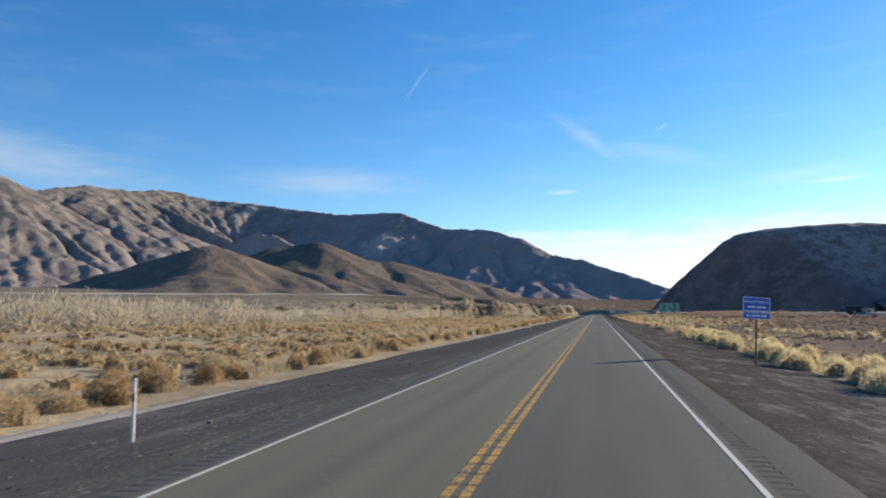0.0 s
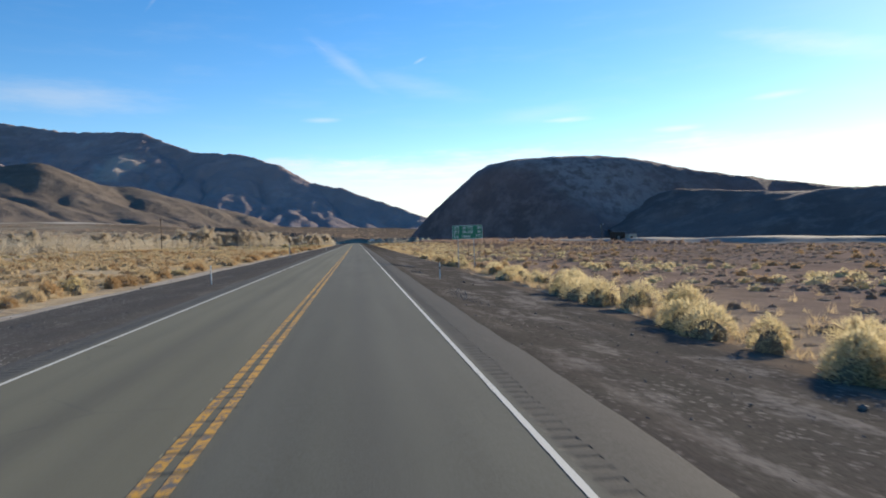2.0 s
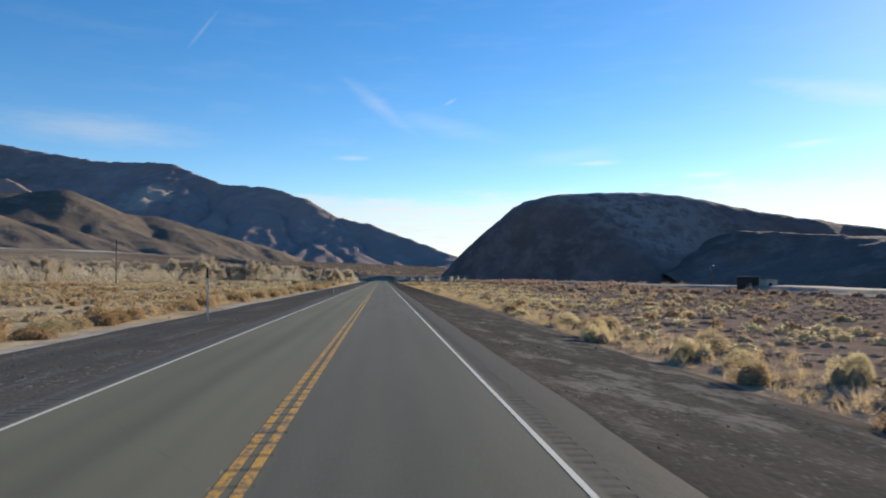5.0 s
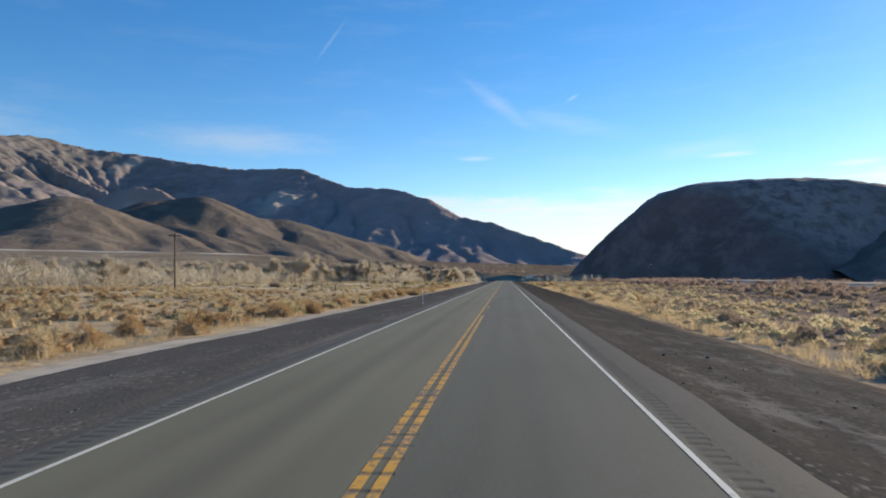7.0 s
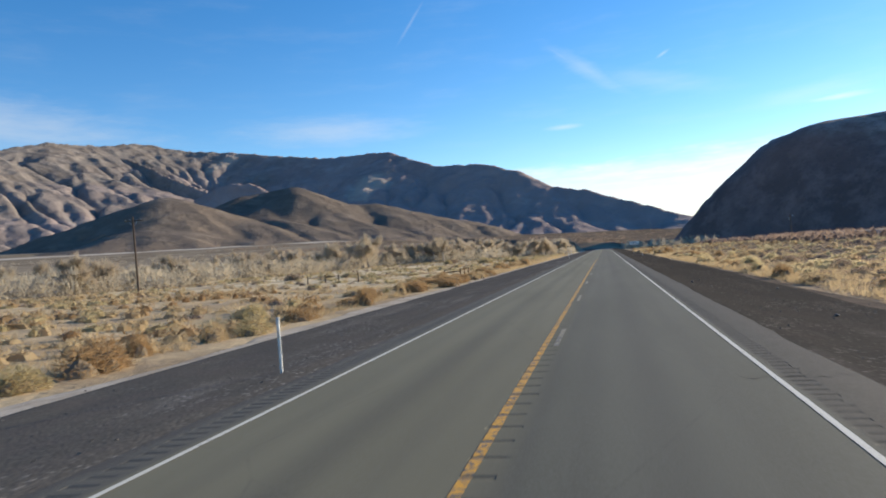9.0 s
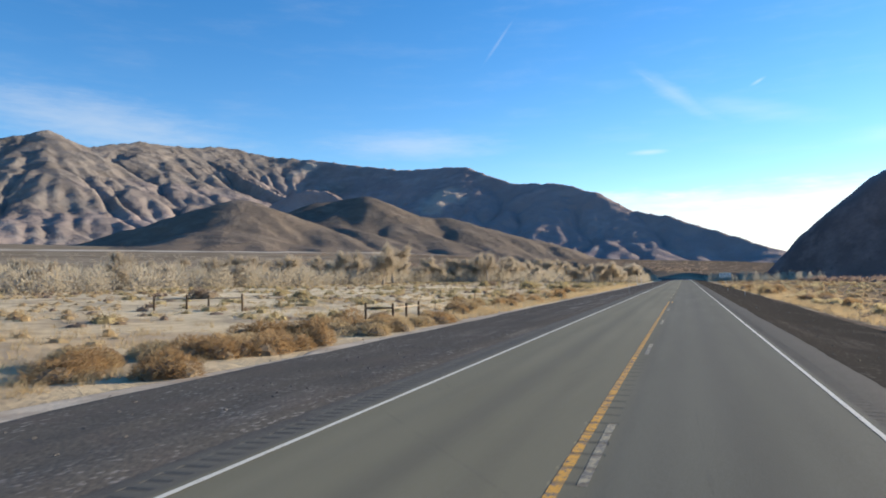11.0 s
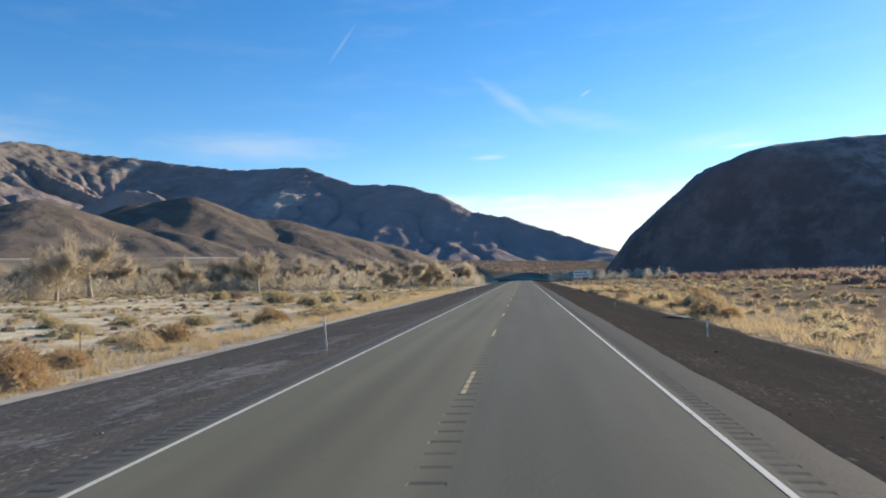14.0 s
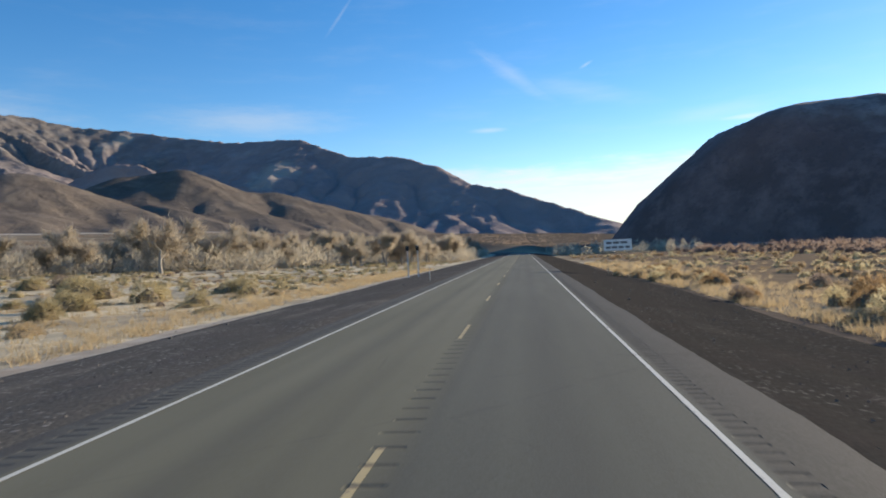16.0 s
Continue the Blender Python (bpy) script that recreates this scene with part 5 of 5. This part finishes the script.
def green_sign():
    x, y = 12.30, 109.6
    g = float(ground_z(x, y))
    root = new("distance_sign")
    root.location = (x, y, g)
    root.rotation_euler = (0, 0, radians(8))
    tagged(root, "green highway distance sign with white lettering on steel posts", "road sign")
    w, h, zc = 2.98, 1.30, 2.42 - g
    part("panel", shifted(plate(w, h, 0.02, 0.10), 0, 0, zc), SIGN_GREEN, root)
    rim(w, h, 0.10, 0.028, LETTER, root, -0.011, zc)
    for k, (words, miles) in enumerate((((("JCT", -1.32), ("SR-373", -0.50)), "29"), ((("JCT", -1.32), ("SR-160", -0.50)), "46"), ((("Las", -1.32), ("Vegas", -0.58)), "115"))):
        z = zc + 0.385 - 0.385 * k
        for word, wx in words:
            text_mesh("word", word, 0.36, LETTER, root, wx, -0.014, z)
        text_mesh("number", miles, 0.36, LETTER, root, 1.34, -0.014, z, "RIGHT")
    for px in (-0.93, 0.62):
        u_post(px, -0.4, zc + 0.5, root)
    for dz in (-0.45, 0.45):
        part("brace", box(0, 0.035, zc + dz, 2.6, 0.03, 0.05), ALU, root)
    # the back strut that leans away from the panel
    bm = bmesh.new()
    bmesh.ops.create_cone(bm, cap_ends=True, segments=8, radius1=0.025, radius2=0.025, depth=2.7,
                          matrix=Matrix.LocRotScale((0.18, 0.55, 1.2), Euler((radians(-22), radians(12), 0)), None))
    part("strut", bm, RUSTY, root, "leaning rusty back strut")


def blue_sign():
    x, y = 9.15, 36.5
    g = float(ground_z(x, y))
    root = new("adopt_highway_sign")
    root.location = (x, y, g)
    root.rotation_euler = (0, radians(5.0), radians(16))
    tagged(root, "blue two-part roadside sign with white borders on one post", "road sign")
    w, zt, zb = 1.38, 2.235 - g, 1.69 - g
    part("panel", shifted(plate(w, 0.70, 0.018, 0.05), 0, 0, zt), SIGN_BLUE, root)
    rim(w, 0.70, 0.05, 0.028, LETTER, root, -0.010, zt)
    low = part("panel", shifted(plate(w, 0.34, 0.018, 0.04), 0, 0, zb), SIGN_BLUE, root)
    rim(w, 0.34, 0.04, 0.022, LETTER, root, -0.010, zb)
    for word, wx in (("Adopt", -0.41), ("A", -0.11), ("Highway", 0.29)):
        text_mesh("word", word, 0.185, LETTER, root, wx, -0.013, zt + 0.13, "CENTER")
    for z, runs in ((zt - 0.13, ((-0.26, 0.36), (0.22, 0.46))), (zb, ((-0.40, 0.22), (-0.02, 0.40), (0.38, 0.26)))):
        for cx, ww in runs:
            part("lettering_bar", box(cx, -0.012, z, ww, 0.005, 0.075), LETTER, root)
    part("post", rod(0.03, 0.05, -0.4, zt + 0.3, 0.042, seg=12), RUSTY, root, "brown steel pipe post")
    for z in (zt + 0.22, zt - 0.22, zb):
        part("clamp", box(0.03, 0.03, z, 0.14, 0.035, 0.03), ALU, root)


def white_sign():
    x, y = 10.15, 419.5
    g = float(ground_z(x, y))
    root = new("information_sign")
    root.location = (x, y, g)
    tagged(root, "wide white sign with two lines of faded lettering", "road sign")
    zc = 1.95 - g
    part("panel", shifted(plate(2.5, 1.0, 0.03, 0.03), 0, 0, zc), SIGN_WHITE, root)
    for k, runs in enumerate((((-0.78, 0.5), (-0.15, 0.55), (0.55, 0.6)), ((-0.85, 0.42), (-0.3, 0.5), (0.3, 0.45), (0.86, 0.4)))):
        for cx, ww in runs:
            part("lettering_bar", box(cx, -0.018, zc + 0.2 - 0.42 * k, ww, 0.006, 0.2), INK, root)
    for px in (-0.95, 0.95):
        part("post", box(px, 0.06, zc / 2, 0.05, 0.05, zc + 0.8, 0.006), PALE_WOOD, root)


def marker_pair():
    for x, y in ((-10.0, 424.4), (-9.1, 425.2)):
        g = float(ground_z(x, y))
        root = new("small_marker_sign")
        root.location = (x, y, g)
        tagged(root, "small dark-backed marker sign on a pale steel post", "road sign", "small marker signs")
        u_post(0, -0.3, 2.9 - g, root, POST_WHITE)
        part("panel", shifted(plate(0.34, 0.5, 0.012, 0.03), 0, 0, 2.62 - g), DARK_WALL, root)
        part("bolt", rod(0, 0.0, 2.70 - g, 2.73 - g, 0.012, seg=6), STEEL, root)


def delineator(x, y, top=1.1, kind="steel"):
    g = float(ground_z(x, y))
    root = new("delineator_post")
    root.location = (x, y, g - 0.02)
    root.rotation_euler = (radians(RNG.normal(0, 1.2)), radians(RNG.normal(0, 1.2)), 0)
    tagged(root, "slim pale roadside delineator post with a reflector", "marker post", "delineator posts")
    h = top - g
    bm = box(0, 0, h / 2 - 0.1, 0.044, 0.012, h + 0.2, 0.003)
    box(-0.026, 0.012, h / 2 - 0.1, 0.008, 0.026, h + 0.2, bm=bm)
    box(0.026, 0.012, h / 2 - 0.1, 0.008, 0.026, h + 0.2, bm=bm)
    part("post", bm, POST_WHITE if kind != "steel" else STEEL, root)
    part("reflector", box(0, -0.011, h - 0.14, 0.06, 0.008, 0.17, 0.004), REFLECT, root, "white reflector")
    part("band", box(0, -0.009, h - 0.36, 0.056, 0.005, 0.14), BLACK if kind == "dark" else ALU, root)


def milepost():
    x, y = -8.05, 150.9
    g = float(ground_z(x, y))
    root = new("tall_marker_post")
    root.location = (x, y, g)
    tagged(root, "tall thin roadside marker post with a dark top plate", "marker post")
    u_post(0, -0.3, 2.7 - g, root)
    part("plate", shifted(plate(0.12, 0.62, 0.01, 0.02), 0, 0, 2.4 - g), DARK_WALL, root, "dark narrow plate")


green_sign()
blue_sign()
white_sign()
marker_pair()
milepost()
for x, y, top, kind in ((-6.85, 12.1, 1.07, "dark"), (-6.1, 84.3, 0.98, "white"), (6.6, 84.4, 0.62, "dark"), (-5.4, 213.2, 1.12, "white"),
                        (-5.2, 332.5, 1.08, "steel"), (8.3, 338.6, 0.05, "white"), (7.5, 360.1, 0.0, "steel"), (-5.6, 408.0, 1.0, "steel")):
    delineator(x, y, top, kind)


# ------------------------------------------------- poles, fences, buildings
def utility_pole(x, y, height, yaw):
    g = float(ground_z(x, y))
    root = new("utility_pole")
    root.matrix_basis = pose(x, y, g, 0, 0, yaw)
    tagged(root, "dark wooden utility pole with one crossarm", "utility pole", "utility poles")
    part("pole", rod(0, 0, -0.5, height, 0.16, 0.10, 12), POLE_WOOD, root)
    part("crossarm", box(0, 0.12, height - 0.5, 2.3, 0.09, 0.11, 0.01), POLE_WOOD, root)
    for px in (-1.0, -0.4, 0.45, 1.05):
        part("insulator", rod(px, 0.12, height - 0.445, height - 0.27, 0.045, 0.03, 8), CERAMIC, root)
    for s in (-1, 1):
        bm = bmesh.new()
        bmesh.ops.create_cube(bm, size=1, matrix=Matrix.LocRotScale((0.42 * s, 0.12, height - 0.8), Euler((0, radians(-52 * s), 0)), (0.95, 0.02, 0.04)))
        part("brace", bm, STEEL, root)


def lamp_mast(x, y, top):
    g = float(ground_z(x, y))
    root = new("lamp_mast")
    root.location = (x, y, g)
    tagged(root, "thin wooden mast with a pale lamp at its top", "mast", "masts on the flat")
    h = top - g
    part("pole", rod(0, 0, -0.4, h, 0.12, 0.08, 10), POLE_WOOD, root)
    part("bracket", box(0.35, 0, h - 0.35, 0.7, 0.05, 0.05), STEEL, root)
    part("lamp_head", rod(0.7, 0, h - 0.52, h - 0.25, 0.26, 0.12, 12), CERAMIC, root)
    part("transformer", rod(-0.3, 0, h - 1.6, h - 0.85, 0.2, 0.2, 12), TIN, root)


def shed(x, y, w, d, h, wall, label, name):
    g = float(ground_z(x, y))
    root = new(name)
    root.matrix_basis = pose(x, y, g, 0, 0, 8)
    tagged(root, label, "shed", "sheds beside the track")
    t = 0.15
    part("wall", box(0, -d / 2, h / 2 - 0.2, w, t, h + 0.4), wall, root)
    part("wall", box(0, d / 2, h / 2 - 0.2, w, t, h + 0.4), wall, root)
    part("wall", box(-w / 2 + t / 2 + 0.003, 0, h / 2 - 0.2, t, d - t - 0.004, h + 0.4), wall, root)
    part("wall", box(w / 2 - t / 2 - 0.003, 0, h / 2 - 0.2, t, d - t - 0.004, h + 0.4), wall, root)
    bm = box(0, 0, h + 0.13, w + 0.5, d + 0.5, 0.12, 0.02)
    part("roof", bm, TIN, root)
    part("door", box(-w * 0.18, -d / 2 - 0.10, 1.0, 0.9, 0.05, 2.0, 0.01), DARK_WALL if wall is PALE_WALL else TIN, root)


def fence_post(x, y, h, label="thin dark steel fence post standing in brush"):
    g = float(ground_z(x, y))
    root = new("fence_post")
    root.location = (x, y, g)
    root.rotation_euler = (radians(RNG.normal(0, 2.5)), radians(RNG.normal(0, 2.5)), RNG.uniform(0, 3))
    tagged(root, label, "fence post", "fence posts along the wash")
    part("stake", box(0, 0, h / 2 - 0.15, 0.05, 0.012, h + 0.3), RUSTY, root)
    part("web", box(0, 0.018, h / 2 - 0.15, 0.010, 0.032, h + 0.3), RUSTY, root)
    part("tip", box(0, 0.006, h - 0.04, 0.054, 0.02, 0.1), BLACK if h < 1.05 else POST_WHITE, root)


def rail_fence(posts, mats):
    root = new("wooden_brace_fence")
    cx, cy = sum(p[0] for p in posts) / len(posts), sum(p[1] for p in posts) / len(posts)
    root.location = (cx, cy, float(ground_z(cx, cy)))
    tagged(root, "short weathered wooden brace fence with pale rails", "fence")
    for x, y in posts:
        part("post", rod(x - cx, y - cy, -0.4, 1.22 + RNG.uniform(-0.05, 0.06), 0.085, 0.075, 9), WOOD, root)
    for (x0, y0), (x1, y1), mat in zip(posts[:-1], posts[1:], mats):
        a, b = Vector((x0 - cx, y0 - cy, 0.93)), Vector((x1 - cx, y1 - cy, 0.95))
        bm = bmesh.new()
        q = (b - a).to_track_quat("Z", "Y")
        bmesh.ops.create_cone(bm, cap_ends=True, segments=8, radius1=0.06, radius2=0.05, depth=(b - a).length,
                              matrix=Matrix.LocRotScale((a + b) / 2, q, None))
        part("rail", bm, mat, root)


utility_pole(-61.8, 284.4, 10.8, 20)
utility_pole(-58.0, 640.0, 10.0, 15)
lamp_mast(95.5, 304.0, 5.2)
lamp_mast(54.3, 419.9, 6.3)
shed(94.2, 272.0, 2.9, 2.6, 2.6, PALE_WALL, "small pale block shed beside the dirt track", "pump_shed")
shed(90.7, 275.0, 3.6, 3.4, 3.4, DARK_WALL, "dark weathered board shed beside the dirt track", "board_shed")
rail_fence(((-18.4, 285.4), (-16.3, 285.0), (-16.2, 287.0), (-16.1, 289.0)), (WOOD, PALE_WOOD, PALE_WOOD))
rail_fence(((-38.6, 289.0), (-36.6, 290.4), (-34.8, 290.8), (-32.2, 291.6)), (PALE_WOOD, WOOD, PALE_WOOD))
for x, y, h in ((-25.1, 214.5, 1.0), (-17.4, 296.0, 1.2), (-18.2, 304.0, 1.1), (-19.0, 312.5, 1.2),
                (-17.0, 320.5, 1.15), (-20.5, 329.0, 1.1), (-17.8, 338.5, 1.15), (-16.4, 345.0, 1.1)):
    fence_post(x, y, h)


# ------------------------------------------------------------- small things
def build_stones():
    """Loose stones on the gravel; the larger ones are things of their own."""
    meshes = []
    for k in range(5):
        bm = bmesh.new()
        bmesh.ops.create_icosphere(bm, subdivisions=1, radius=1.0)
        rng = random.Random(60 + k)
        for v in bm.verts:
            v.co = Vector((v.co.x * rng.uniform(0.75, 1.2), v.co.y * rng.uniform(0.7, 1.1), v.co.z * rng.uniform(0.45, 0.75)))
        me = bpy.data.meshes.new("stone")
        bm.to_mesh(me)
        bm.free()
        me.materials.append(ROCK)
        meshes.append(me)
    for i in range(110):
        side = 1 if i % 3 else -1
        y = RNG.uniform(2, 440)
        x = RNG.uniform(5.4, 11.6) if side > 0 else -RNG.uniform(5.6, 12.5)
        s = RNG.uniform(0.03, 0.085)
        ob = new("stone", meshes[i % 5])
        ob.matrix_basis = Matrix.LocRotScale((x, y, float(ground_z(x, y)) + 0.012 + s * 0.3), Euler((0, 0, RNG.uniform(0, 6.28))), (s, s, s))
        tagged(ob, "small pale stone lying on the dark gravel", "stone", "stones on the shoulder")
    tri = []
    for i in range(5800):
        side = 1 if RNG.uniform() < 0.62 else -1
        x = side * RNG.uniform(5.0, 11.2)
        y = RNG.uniform(-6, 430)
        s = RNG.uniform(0.012, 0.038)
        if i > 5200:
            # heaps of broken rock along the gravel's inner edge
            x, y, s = 5.6 + RNG.normal(0.35, 0.35), float(RNG.choice([69.0, 71.5, 74.0, 92.0, 101.0, 135.0])) + RNG.normal(0, 1.1), RNG.uniform(0.015, 0.042)
        p = np.array([x, y, float(ground_z(x, y)) + 0.012])
        a = RNG.uniform(0, 6.28)
        c = [p + np.array([s * math.cos(a + t), s * math.sin(a + t), 0]) for t in (0, 2.1, 4.2)]
        top = p + np.array([0, 0, s * 0.9])
        tri += [(c[0], c[1], top), (c[1], c[2], top), (c[2], c[0], top)]
    ob = new("loose_gravel", tri_mesh("loose_gravel", np.array(tri), ROCK))
    tagged(ob, "loose pale gravel stones scattered over the shoulders", "gravel", kind="stuff")


build_stones()
